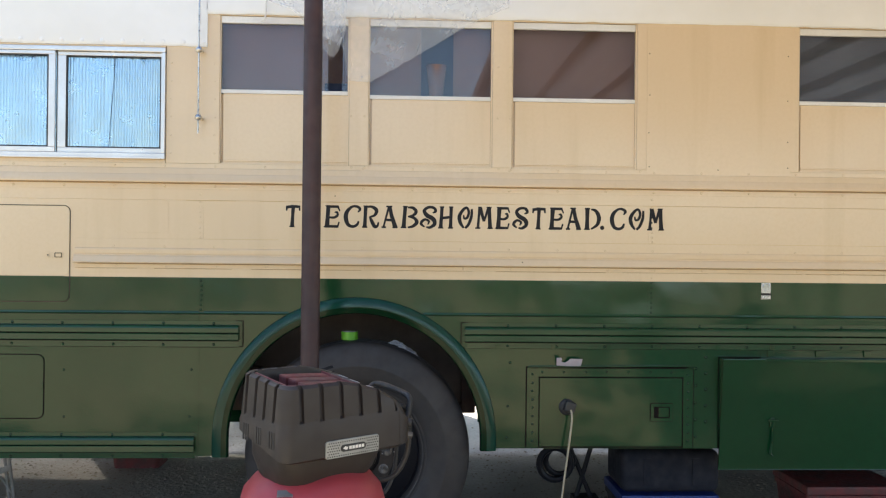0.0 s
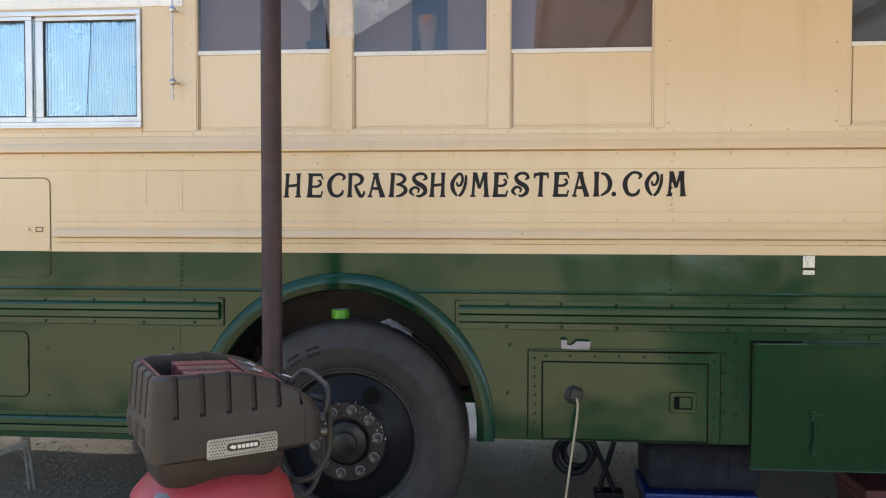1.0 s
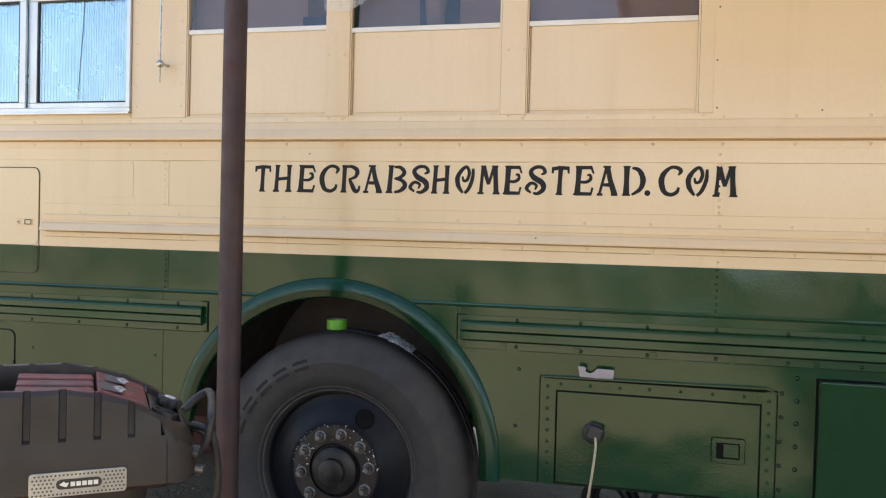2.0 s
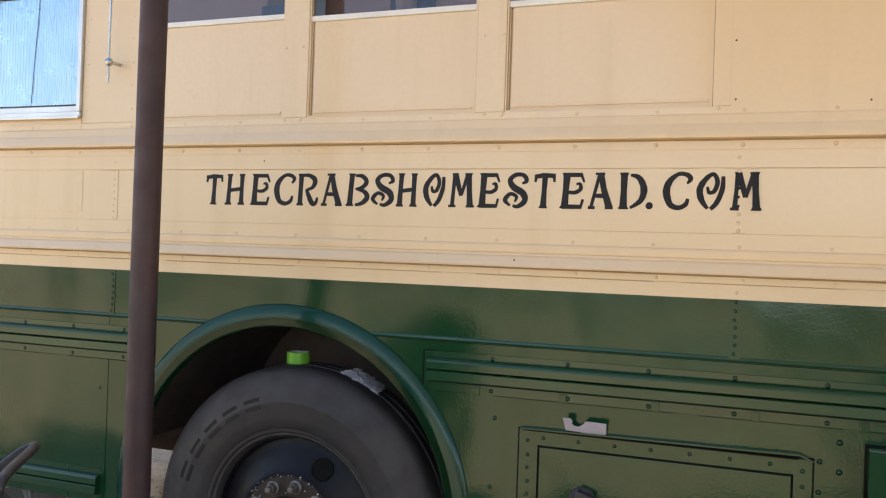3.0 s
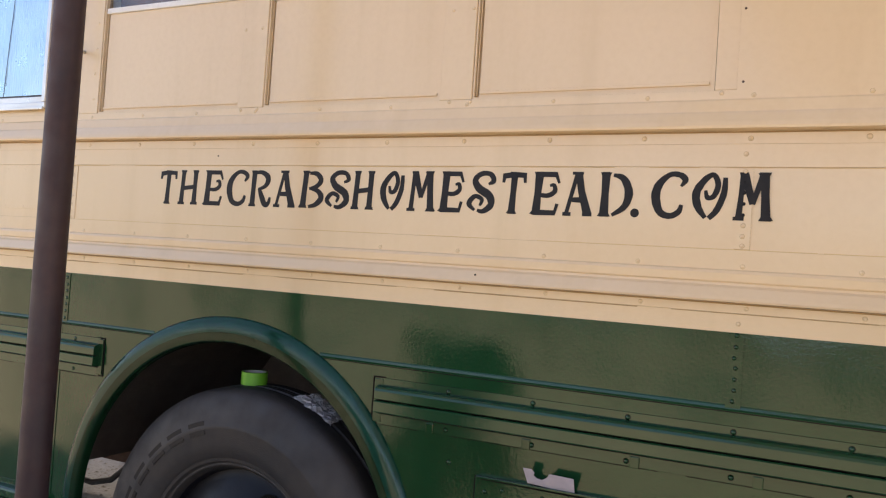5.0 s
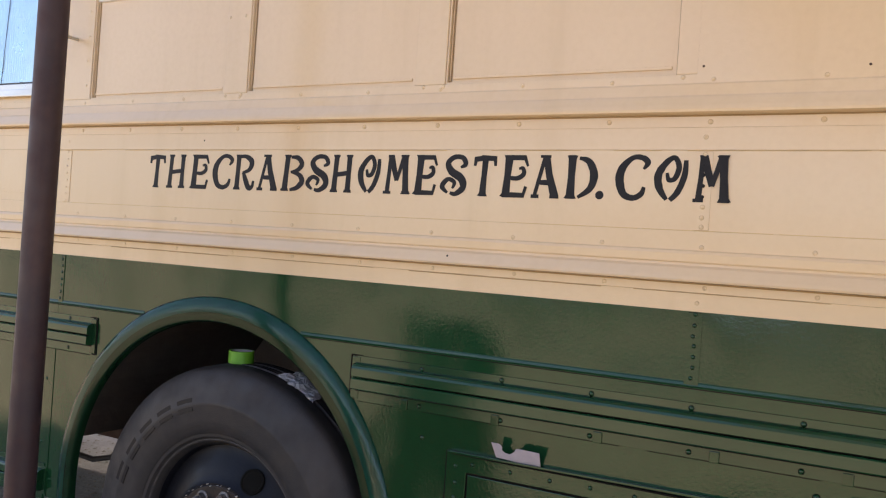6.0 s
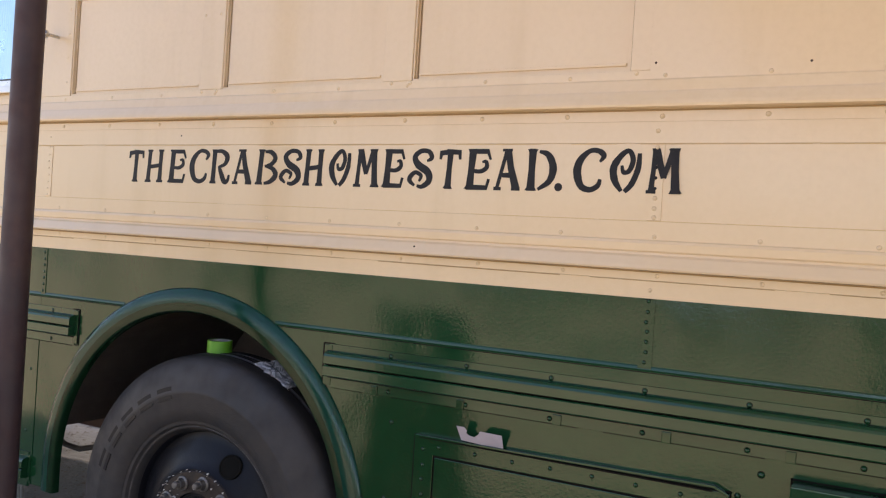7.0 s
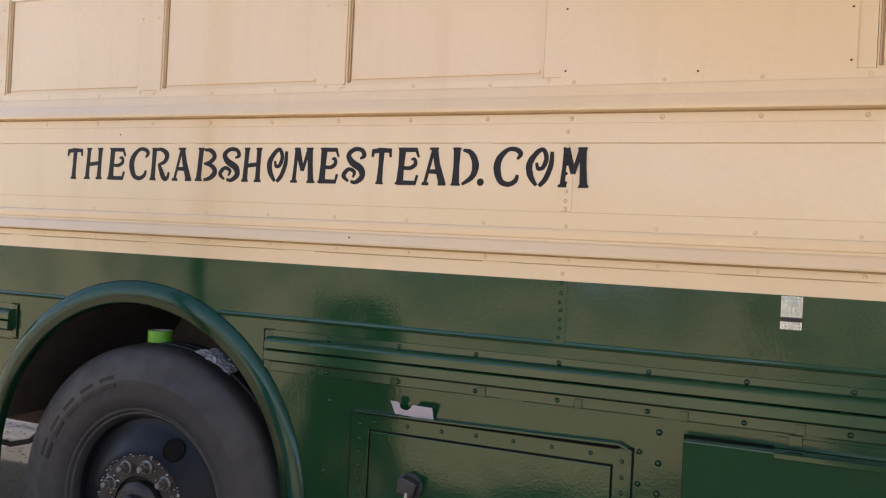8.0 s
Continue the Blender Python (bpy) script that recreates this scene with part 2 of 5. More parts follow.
# green skirt, with the wheel opening
hole = [(ARCH_X + 0.640, SKIRT_R)] + arc(ARCH_X, ARCH_Z, 0.640, 0, 180, 48) + [(ARCH_X - 0.640, SKIRT_L)]
skirt = part("skirt_panel", prism([(-0.934, SKIRT_L), (-0.934, 1.396), (BUS_REAR, 1.396), (BUS_REAR, SKIRT_R)] + hole, SIDE, SIDE + 0.02), GREEN, bus,
             "dark green painted sheet metal skirt round the wheel")
skirt_front = part("skirt_panel", box(BUS_FRONT, -0.9355, SIDE, SIDE + 0.02, SKIRT_L, 1.396), GREEN, bus)
skirt_back = skirt
part("seam_strip", strip([(0.0, 1.394), (0.0022, 1.393), (0.0022, 1.231), (0.0, 1.230)], 1.212, 1.2445), GREEN, bus)
part("seam_strip", strip([(0.0, 1.394), (0.0022, 1.393), (0.0022, 1.231), (0.0, 1.230)], -0.9345, -0.914), GREEN, bus)
part("seam_strip", strip([(0.0, 1.758), (0.0022, 1.757), (0.0022, 1.580), (0.0, 1.579)], 1.212, 1.2445), CREAM, bus)
part("seam_strip", strip([(0.0, 1.758), (0.0022, 1.757), (0.0022, 1.580), (0.0, 1.579)], -0.949, -0.918), CREAM, bus)
LINE = [(0.0, 1.2375), (0.0014, 1.2345), (0.0024, 1.2290), (0.0, 1.2238)]
half = math.sqrt(ARCH_R ** 2 - (1.225 - ARCH_Z) ** 2)
part("bead", strip(LINE, BUS_FRONT + 0.02, ARCH_X - half), GREEN, bus)
part("bead", strip(LINE, ARCH_X + half, BUS_REAR - 0.02), GREEN, bus)
part("bead_gap", strip([(0.0, 1.2232), (0.0007, 1.2230), (0.0007, 1.2212), (0.0, 1.2210)], BUS_FRONT + 0.02, ARCH_X - half), GAP, bus)
part("bead_gap", strip([(0.0, 1.2232), (0.0007, 1.2230), (0.0007, 1.2212), (0.0, 1.2210)], ARCH_X + half, BUS_REAR - 0.02), GAP, bus)
rail_front = part("rub_rail", strip(RAIL, BUS_FRONT + 0.02, -0.745), RAILPAINT, bus, "green ribbed rub rail")
rail_back = part("rub_rail", strip(RAIL, 0.327, BUS_REAR - 0.02), RAILPAINT, bus, "green ribbed rub rail")
rail_low = part("rub_rail", strip([(d, z - 0.527) for d, z in RAIL], BUS_FRONT + 0.02, -0.948), RAILPAINT, bus, "green ribbed rub rail along the skirt's edge")
for x in (-0.757, 0.312):
    part("rail_end", box(x, x + 0.026, SIDE - 0.0045, SIDE - 0.0002, 1.074, 1.188, 0.001), GREEN, bus)
part("rail_end", box(-0.957, -0.936, SIDE - 0.0045, SIDE - 0.0002, 0.560, 0.655, 0.001), GREEN, bus)
part("rail_gap", ring_outline(0.306, 0.3445, 1.068, 1.194, 0.003, 0.0035, SIDE - 0.0024, SIDE - 0.0001), GAP, bus)
part("rail_gap", ring_outline(-0.763, -0.725, 1.068, 1.194, 0.003, 0.0035, SIDE - 0.0024, SIDE - 0.0001), GAP, bus)
# black strips stand in for shade in each rail's groove and beneath it
for rail, xa, xb, drop in ((rail_front, BUS_FRONT + 0.02, -0.746, 0), (rail_back, 0.328, BUS_REAR - 0.02, 0), (rail_low, BUS_FRONT + 0.02, -0.949, 0.527)):
    part("grime_line", box(xa, xb, SIDE - 0.0175, SIDE - 0.0158, 1.1336 - drop, 1.1359 - drop), GAP, rail)
    part("grime_line", box(xa, xb, SIDE - 0.0046, SIDE - 0.0032, 1.0950 - drop, 1.0992 - drop), GAP, rail)
for k in range(6):   # joining clips under the rail
    x = 0.475 + k * 0.268
    part("clip", box(x, x + 0.022, SIDE - 0.0065, SIDE, 1.066, 1.092, 0.0015), GREEN, bus)

# the flared lip of the wheel opening
LIP = [(0.676, 0.0), (0.6755, 0.003), (0.673, 0.007), (0.668, 0.0107), (0.661, 0.0138), (0.653, 0.0162), (0.644, 0.0178), (0.634, 0.0188), (0.629, 0.0190)]
FLANGE_IN = [(0.629, 0.0190), (0.6285, 0.0190), (0.6045, 0.0188), (0.604, 0.0187), (0.601, 0.016), (0.599, 0.010), (0.597, -0.008)]


def round_opening(profile):
    """A profile of (radius, proud) swept up one side of the wheel opening, over it and down the other."""
    own = bmesh.new()
    path = [(0.0, SKIRT_R - 0.010)] + [(a, None) for a in range(0, 181, 4)] + [(180.0, SKIRT_L - 0.004)]
    rings = [[own.verts.new((ARCH_X + r * math.cos(radians(a)), SIDE - d, ARCH_Z + r * math.sin(radians(a)) if z is None else z)) for r, d in profile] for a, z in path]
    for a, b in zip(rings, rings[1:]):
        for i in range(len(profile) - 1):
            own.faces.new((a[i], a[i + 1], b[i + 1], b[i]))
    bmesh.ops.solidify(own, geom=own.faces[:], thickness=0.003)
    return own


arch = part("wheel_arch_lip", round_opening(LIP), SKY_TEAL, bus, "green flared lip round the wheel opening, its colour tinted with reflected sky", smooth=True)
part("lip_flange", round_opening(FLANGE_IN), GREEN, arch, "flat green inner flange of the lip", smooth=True)

# wheel well, floor, frame and far side
bm = bmesh.new()
rings = [[bm.verts.new((ARCH_X + 0.70 * math.cos(radians(a)), y, ARCH_Z + 0.70 * math.sin(radians(a)))) for a in range(8, 173, 6)] for y in (SIDE + 0.022, 4.95)]
for i in range(len(rings[0]) - 1):
    bm.faces.new((rings[0][i], rings[0][i + 1], rings[1][i + 1], rings[1][i]))
bm.faces.new(rings[1])
bmesh.ops.solidify(bm, geom=bm.faces[:], thickness=0.004)
part("wheel_well", bm, WELL, bus, "dark rusty sheet metal wheel well")
part("well_back", box(ARCH_X - 0.72, ARCH_X + 0.72, 4.935, 4.945, 0.64, 1.345), WELL, bus)
for x0, x1 in ((BUS_FRONT, ARCH_X - 0.71), (ARCH_X + 0.71, BUS_REAR)):
    part("floor_pan", box(x0, x1, SIDE + 0.025, FAR - 0.025, 0.86, 0.92), DARK, bus)
part("floor_pan", box(ARCH_X - 0.705, ARCH_X + 0.705, 4.97, FAR - 0.025, 0.86, 0.92), DARK, bus)
for y in (4.98, 5.55):
    part("frame_rail", box(BUS_FRONT + 0.3, BUS_REAR - 0.3, y, y + 0.08, 0.62, 0.855, 0.004), RUST, bus)
part("axle", tube([(ARCH_X, 4.30, 0.53), (ARCH_X, FAR - 0.3, 0.53)], 0.065, 16), DARK, bus)
for dx in (-0.62, 0.60):
    part("spring_hanger", box(ARCH_X + dx - 0.04, ARCH_X + dx + 0.04, 4.88, 4.98, 0.60, 0.86, 0.006), RUST, bus)
part("leaf_spring", prism([(ARCH_X - 0.62, 0.66), (ARCH_X - 0.3, 0.60), (ARCH_X + 0.3, 0.60), (ARCH_X + 0.60, 0.66), (ARCH_X + 0.60, 0.63), (ARCH_X + 0.3, 0.55),
                           (ARCH_X - 0.3, 0.55), (ARCH_X - 0.62, 0.63)], 4.89, 4.96), RUST, bus)
part("outrigger", box(-2.60, -1.00, 4.85, 4.90, 0.535, 0.68, 0.004), RUST, bus, "rusty steel chassis outrigger")
part("air_hose", tube([(-1.90, 4.80, 0.62), (-1.84, 4.80, 0.545), (-1.767, 4.80, 0.476), (-1.681, 4.80, 0.440), (-1.581, 4.80, 0.434), (-1.46, 4.80, 0.466), (-1.37, 4.80, 0.54), (-1.32, 4.80, 0.62)], 0.013, 8), BLACK, bus,
     smooth=True)
# unseen far side, its lower edge set by how much sun reaches beneath
part("far_wall", box(-2.35, BUS_REAR, FAR - 0.02, FAR, 0.45, 2.70), GREEN, bus)
part("far_wall", box(BUS_FRONT, -2.351, FAR - 0.02, FAR, 0.85, 2.70), GREEN, bus)
for x0, x1 in ((-2.35, 0.46), (0.60, BUS_REAR)):   # unseen skirt on the far side, deepened between the wheels to block sun
    part("far_skirt", box(x0, x1, FAR - 0.02, FAR, 0.22, 0.449), GREEN, bus)
part("end_wall", box(BUS_FRONT - 0.02, BUS_FRONT, SIDE, FAR, 0.57, 2.9), GREEN, bus)
part("end_wall", box(BUS_REAR, BUS_REAR + 0.02, SIDE, FAR, 0.57, 2.9), GREEN, bus)

# window band
SILL, TOP = 1.9351, 2.70


def pillar(x0, x1, z0=SILL, z1=TOP, proud=0.0):
    return part("pillar", box(x0, x1, SIDE - proud, SIDE + 0.03, z0, z1, 0.003), CREAM, bus)


pillar(BUS_FRONT, -2.90)
pillar(-1.100, -0.850)
p_a = pillar(-0.238, -0.146)
p_b = pillar(0.448, 0.542)
pillar(1.150, 1.216)
pillar(1.892, 1.947)
pillar(2.560, BUS_REAR)
pillar(-2.898, -1.102, 2.480, TOP)
for x0, x1 in ((-0.849, -0.239), (-0.145, 0.447), (0.543, 1.149), (1.948, 2.559)):
    part("header", box(x0, x1, SIDE + 0.002, SIDE + 0.03, 2.640, TOP), CREAM, bus)
cover = part("cover_panel", box(1.198, 1.906, SIDE - 0.0035, SIDE - 0.0005, 1.930, 2.655, 0.001), CREAM, bus, "cream sheet screwed over a window opening")
part("panel_backing", box(1.217, 1.891, SIDE + 0.004, SIDE + 0.03, SILL, TOP), CREAM, bus)
part("panel_backing", box(-2.898, -1.102, SIDE, SIDE + 0.03, SILL, 1.957), CREAM, bus)

GLASS = glass("window_glass", (0.86, 0.88, 0.90))
BOARD = material("brown_inner_board", (0.265, 0.150, 0.125), (0.22, 0.125, 0.105), rough=0.7, grain=30, patch=3)
CURTAIN = material("navy_curtain", (0.020, 0.030, 0.060), (0.012, 0.018, 0.040), rough=0.9, grain=60, patch=6)
VASE = material("terracotta_cup", (0.24, 0.14, 0.12), (0.17, 0.10, 0.09), rough=0.6, grain=30, patch=12)
BLIND = material("grey_blind", (0.16, 0.18, 0.21), (0.12, 0.14, 0.17), rough=0.6, grain=30, patch=4)
for x0, x1, sash_z in ((-0.849, -0.239, 2.272), (-0.145, 0.447, 2.2570), (0.543, 1.149, 2.2575), (1.948, 2.559, 2.265)):
    w = part("window", prism([(x0, SILL + 0.0001), (x0, 2.639), (x0 + 0.004, 2.639), (x0 + 0.004, SILL + 0.006), (x1 - 0.007, SILL + 0.006), (x1 - 0.007, 2.639),
                              (x1, 2.639), (x1, SILL + 0.0001)], SIDE + 0.004, SIDE + 0.03), CREAM, bus, "split bus window with a blanked lower half")
    part("panel_back", box(x0 + 0.0045, x1 - 0.0075, SIDE + 0.0235, SIDE + 0.0265, SILL + 0.0065, sash_z - 0.002), CREAM, w)
    part("lower_panel", box(x0 + 0.0145, x1 - 0.0075, SIDE + 0.013, SIDE + 0.018, SILL + 0.0065, sash_z - 0.0005), CREAM, w)
    part("bead", box(x0 + 0.016, x1 - 0.012, SIDE + 0.008, SIDE + 0.0128, SILL + 0.015, SILL + 0.023, 0.002), CREAM, w)
    part("bead", box(x0 + 0.0062, x0 + 0.0088, SIDE + 0.011, SIDE + 0.0155, SILL + 0.011, sash_z - 0.002, 0.0005), CREAM, w)
    part("sash_rail", box(x0 + 0.0045, x1 - 0.0075, SIDE + 0.006, SIDE + 0.024, sash_z, sash_z + 0.0190, 0.003), WHITE_TRIM, w, "white lower rail of the sash")
    part("sash_rail", box(x0 + 0.0045, x1 - 0.0075, SIDE + 0.006, SIDE + 0.024, 2.606, 2.6385, 0.003), WHITE_TRIM, w, "white upper rail of the sash")
    pane = part("pane", box(x0 + 0.005, x1 - 0.009, SIDE + 0.017, SIDE + 0.021, sash_z + 0.017, 2.608), GLASS, w)
    pane.visible_shadow = False

# window linings seen through the glass
part("inner_board", box(-0.86, -0.225, SIDE + 0.075, SIDE + 0.085, 1.95, 2.68), BOARD, bus)
part("inner_board", box(-0.15, 0.460, SIDE + 0.115, SIDE + 0.125, 1.95, 2.68), BOARD, bus)
part("inner_board", box(0.53, 1.165, SIDE + 0.075, SIDE + 0.085, 1.95, 2.68), BOARD, bus)
part("curtain", box(0.105, 0.262, SIDE + 0.098, SIDE + 0.108, 1.96, 2.66), CURTAIN, bus, "narrow navy curtain behind the glass")
part("inner_shelf", box(-0.36, -0.24, SIDE + 0.04, SIDE + 0.07, 2.285, 2.335, 0.004), CURTAIN, bus)
part("inner_post", box(-0.345, -0.272, SIDE + 0.05, SIDE + 0.072, 2.335, 2.62, 0.004), RUST, bus)
bm = None
for k in range(44):
    z = 2.27 + k * 0.0085
    bm = prism([(1.94, z), (2.57, z), (2.57, z + 0.006), (1.94, z + 0.006)], SIDE + 0.05 + 0.0, SIDE + 0.0515, bm=bm)
part("blind", bm, BLIND, bus, "grey slatted blind behind the glass")
part("inner_board", box(1.93, 2.58, SIDE + 0.065, SIDE + 0.075, 1.95, 2.68), BOARD, bus)
cup = tagged(part("cup", lathe([(0.0, 0.0), (0.032, 0.0), (0.036, 0.05), (0.048, 0.15), (0.050, 0.158), (0.044, 0.158), (0.03, 0.02), (0.0, 0.02)], 24), VASE, smooth=True),
             "tall terracotta cup standing behind the bus window", "cup")
cup.location = (0.178, SIDE + 0.062, 2.2745)
part("inner_ledge", box(-0.15, 0.46, SIDE + 0.025, SIDE + 0.114, 2.258, 2.2740), BOARD, bus)

# sliding window with foil behind the glass
slider = part("slider_window", prism([(-2.90, 1.958), (-2.90, 2.478), (-1.101, 2.478), (-1.101, 1.958)], SIDE + 0.026, SIDE + 0.030), ALU, bus, "aluminium sliding window")
CLEAR = glass("clear_pane", (0.97, 0.98, 1.0))
part("window_frame", box(-2.90, -1.101, SIDE - 0.014, SIDE + 0.0255, 1.958, 1.980, 0.003), ALU, slider)
part("window_frame", box(-2.90, -1.101, SIDE - 0.014, SIDE + 0.0255, 2.456, 2.478, 0.003), ALU, slider)
part("window_frame", box(-1.119, -1.101, SIDE - 0.014, SIDE + 0.0255, 1.9805, 2.4555, 0.003), ALU, slider)
part("sill_lip", box(-2.90, -1.098, SIDE - 0.024, SIDE - 0.0145, 1.952, 1.962, 0.002), ALU, slider)
for x0, x1, y, left in ((-2.25, -1.612, SIDE - 0.010, 0.03), (-1.607, -1.120, SIDE + 0.006, 0.039)):
    sash = part("sash", box(x0 + 0.004, x1 - 0.004, y + 0.0105, y + 0.0115, 1.984, 2.452), CLEAR, slider)
    sash.visible_shadow = False
    for a, b, c, d in ((x0, x1, 1.9807, 2.004), (x0, x1, 2.438, 2.4553), (x0, x0 + left, 2.0045, 2.4375), (x1 - (0.030 if x0 < -2 else 0.006), x1, 2.0045, 2.4375)):
        part("sash_bar", box(a, b, y, y + 0.010, c, d, 0.002), ALU, sash)
    part("glazing_seal", ring_outline(x0 + left, x1 - (0.030 if x0 < -2 else 0.006), 2.0042, 2.4378, 0.004, 0.006, y + 0.002, y + 0.0102), BLACK, sash)
FOIL = material("bubble_foil", (0.47, 0.64, 0.72), (0.38, 0.57, 0.67), rough=0.30, metal=0.9, grain=60, patch=3, relief=0.002, relief_size=60)


def foil(x0, x1, y, ribs):
    """Foil insulation hung in folds, with ribs down it and a crumpled top."""
    own = bmesh.new()
    nx, nz = ribs * 4, 40
    g = [[None] * (nx + 1) for _ in range(nz + 1)]
    for i in range(nz + 1):
        for j in range(nx + 1):
            u, v = j / nx, i / nz
            rib = 0.0030 * abs(math.sin(math.pi * u * ribs))
            crumple = 0.006 * noise.noise((u * 40, v * 25, y)) * max(0.0, (v - 0.86) / 0.14)
            g[i][j] = own.verts.new((x0 + (x1 - x0) * u, y - rib + crumple + 0.004 * noise.noise((u * 5, v * 2, 3)), 1.985 + 0.466 * v))
    for a, b in zip(g, g[1:]):
        for j in range(nx):
            own.faces.new((a[j], a[j + 1], b[j + 1], b[j]))
    return own


part("foil_sheet", foil(-1.385, -1.12, SIDE + 0.0235, 22), FOIL, slider, "silvery ribbed bubble foil", smooth=True)
part("foil_sheet", foil(-1.60, -1.350, SIDE + 0.0225, 17), FOIL, slider, "silvery ribbed bubble foil", smooth=True)
# thin dark tube stands in for the shadow along the foil's overlap
part("foil_edge", tube([(-1.344, SIDE + 0.0185, 2.450), (-1.349, SIDE + 0.0185, 2.33), (-1.359, SIDE + 0.0185, 2.20), (-1.371, SIDE + 0.0185, 2.006)], 0.0014, 6), CURTAIN, slider)
part("foil_sheet", foil(-2.25, -1.615, SIDE + 0.0165, 44), FOIL, slider, "silvery ribbed bubble foil", smooth=True)

# roof with its uneven white coating
def roof_sheet(x0, x1, low, seed):
    own = bmesh.new()
    prof = [(SIDE - 0.0005, low - 0.001), (SIDE - 0.006, low), (SIDE - 0.009, low + 0.006), (SIDE - 0.010, low + 0.018)]
    prof += [(SIDE - 0.010, z) for z in (2.56, 2.60) if z > low + 0.04]
    # unseen crown is made tall so its shadow covers the compressor
    prof += [(SIDE - 0.010 + 0.36 * (1 - math.cos(radians(a))), 2.68 + 0.68 * math.sin(radians(a))) for a in range(0, 81, 8)]
    prof += [(SIDE + 0.80, 3.42), (5.285, 3.45), (FAR - 0.8, 3.42), (FAR - 0.2, 3.24), (FAR, 2.95), (FAR + 0.01, 2.68)]
    n = max(2, int((x1 - x0) / 0.04))
    rows = []
    for k in range(n + 1):
        x = x0 + (x1 - x0) * k / n
        wob = 0.006 * noise.noise((x * 4.0, seed, 0)) + 0.003 * noise.noise((x * 22.0, seed, 2))
        rows.append([own.verts.new((x, y, z + (wob if i < 4 else 0))) for i, (y, z) in enumerate(prof)])
    for a, b in zip(rows, rows[1:]):
        for i in range(len(prof) - 1):
            own.faces.new((a[i], a[i + 1], b[i + 1], b[i]))
    for row in (rows[0], rows[-1]):
        back = [own.verts.new((v.co.x, max(v.co.y + 0.02, SIDE + 0.001), v.co.z - 0.004)) for v in row]
        for i in range(len(row) - 1):
            own.faces.new((row[i], row[i + 1], back[i + 1], back[i]))
    return own


part("roof", roof_sheet(-0.912, BUS_REAR + 0.02, 2.645, 1.0), WHITE, bus, "white coated curved roof", smooth=True)
roof_front = part("roof", roof_sheet(BUS_FRONT - 0.02, -0.908, 2.489, 5.0), WHITE, bus, "white coated curved roof, coming lower over the sliding window", smooth=True)
bump = bpy.data.meshes.new("coated_rivet")
bm = lathe([(0.0, 0.0028), (0.007, 0.002), (0.012, 0.0)], 10, "Y")
bm.to_mesh(bump)
bm.free()
bump.materials.append(WHITE)
for k in range(22):
    ob = new("coated_rivet", bump)
    ob.parent, ob.location = roof_front, (-2.9 + k * 0.094, SIDE - 0.010, 2.507)

# rod on the pillar
rod = part("tie_rod", tube([(-0.936, SIDE - 0.052, 2.070), (-0.936, SIDE - 0.050, 2.80)], 0.0042, 8), STEEL, bus, "thin steel rod in two ball clamps")
for z in (2.146, 2.462):
    part("ball_clamp", moved(lathe([(0.0, 0.016), (0.010, 0.013), (0.0155, 0.005), (0.0155, -0.005), (0.010, -0.013), (0.0, -0.016)], 20),
                             Matrix.Translation((-0.936, SIDE - 0.051, z))), STEEL, rod, smooth=True)
    part("clamp_stud", tube([(-0.930, SIDE - 0.040, z), (-0.930, SIDE - 0.001, z)], 0.006, 10), STEEL, rod)


# ---- the wheel ----
RIM_EDGE = material("scuffed_rim_edge", (0.16, 0.15, 0.145), (0.03, 0.028, 0.027), rough=0.5, metal=0.3, grain=90, patch=26)
FLANGE = material("rusty_bolt_flange", (0.045, 0.030, 0.023), (0.016, 0.013, 0.012), rough=0.55, metal=0.2, grain=70, patch=22, relief=0.0008, relief_size=150)
wheel = part("wheel", lathe([(0.300, 0.07), (0.308, 0.088), (0.318, 0.092), (0.318, 0.078), (0.306, 0.06), (0.306, -0.09), (0.296, -0.09), (0.290, -0.03), (0.283, 0.03)],
                            72, "Y", close=True), RIM, bus, "dark steel truck wheel", smooth=True)
WHEEL_AT = Matrix.Translation((-0.184, 4.220, 0.546))
wheel.data.transform(WHEEL_AT)
tyre = [(0.300, 0.078), (0.312, 0.094), (0.320, 0.096), (0.326, 0.105), (0.336, 0.107), (0.340, 0.112), (0.380, 0.124), (0.425, 0.128), (0.431, 0.1295), (0.437, 0.127),
        (0.470, 0.121), (0.500, 0.111), (0.518, 0.1035), (0.532, 0.094), (0.540, 0.083), (0.5435, 0.072)]
tread = [(0.5445, 0.062), (0.545, 0.030), (0.539, 0.028), (0.539, 0.018), (0.546, 0.016), (0.546, -0.016), (0.539, -0.018), (0.539, -0.028), (0.545, -0.030), (0.5445, -0.062)]
part("tyre", moved(lathe(tyre + tread + [(r, -h) for r, h in tyre[::-1]], 96, "Y", close=True), WHEEL_AT), RUBBER, wheel, "worn dusty black truck tyre", smooth=True)
for k in range(5):   # raised maker's mark on the sidewall, as plain bars
    a0 = 164 - k * 12.5
    outer, inner = arc(0, 0, 0.452, a0, a0 - 8.5, 4), arc(0, 0, 0.412, a0 - 8.5, a0, 4)
    own = prism(outer + inner, 0, 0.003)
    for v in own.verts:
        r = math.hypot(v.co.x, v.co.z)
        v.co.y = -(0.1275 - max(0.0, r - 0.425) * 0.19 - max(0.0, 0.425 - r) * 0.09) - (0.0030 if v.co.y < 0.001 else -0.002)
    part("sidewall_bar", moved(own, WHEEL_AT), RIM, wheel)
disc = [(0.300, 0.050), (0.288, 0.050), (0.262, 0.062), (0.235, 0.075), (0.210, 0.087), (0.192, 0.094), (0.182, 0.105), (0.110, 0.105), (0.104, 0.098), (0.0, 0.098), (0.0, 0.08),
        (0.18, 0.08), (0.25, 0.045), (0.300, 0.035)]
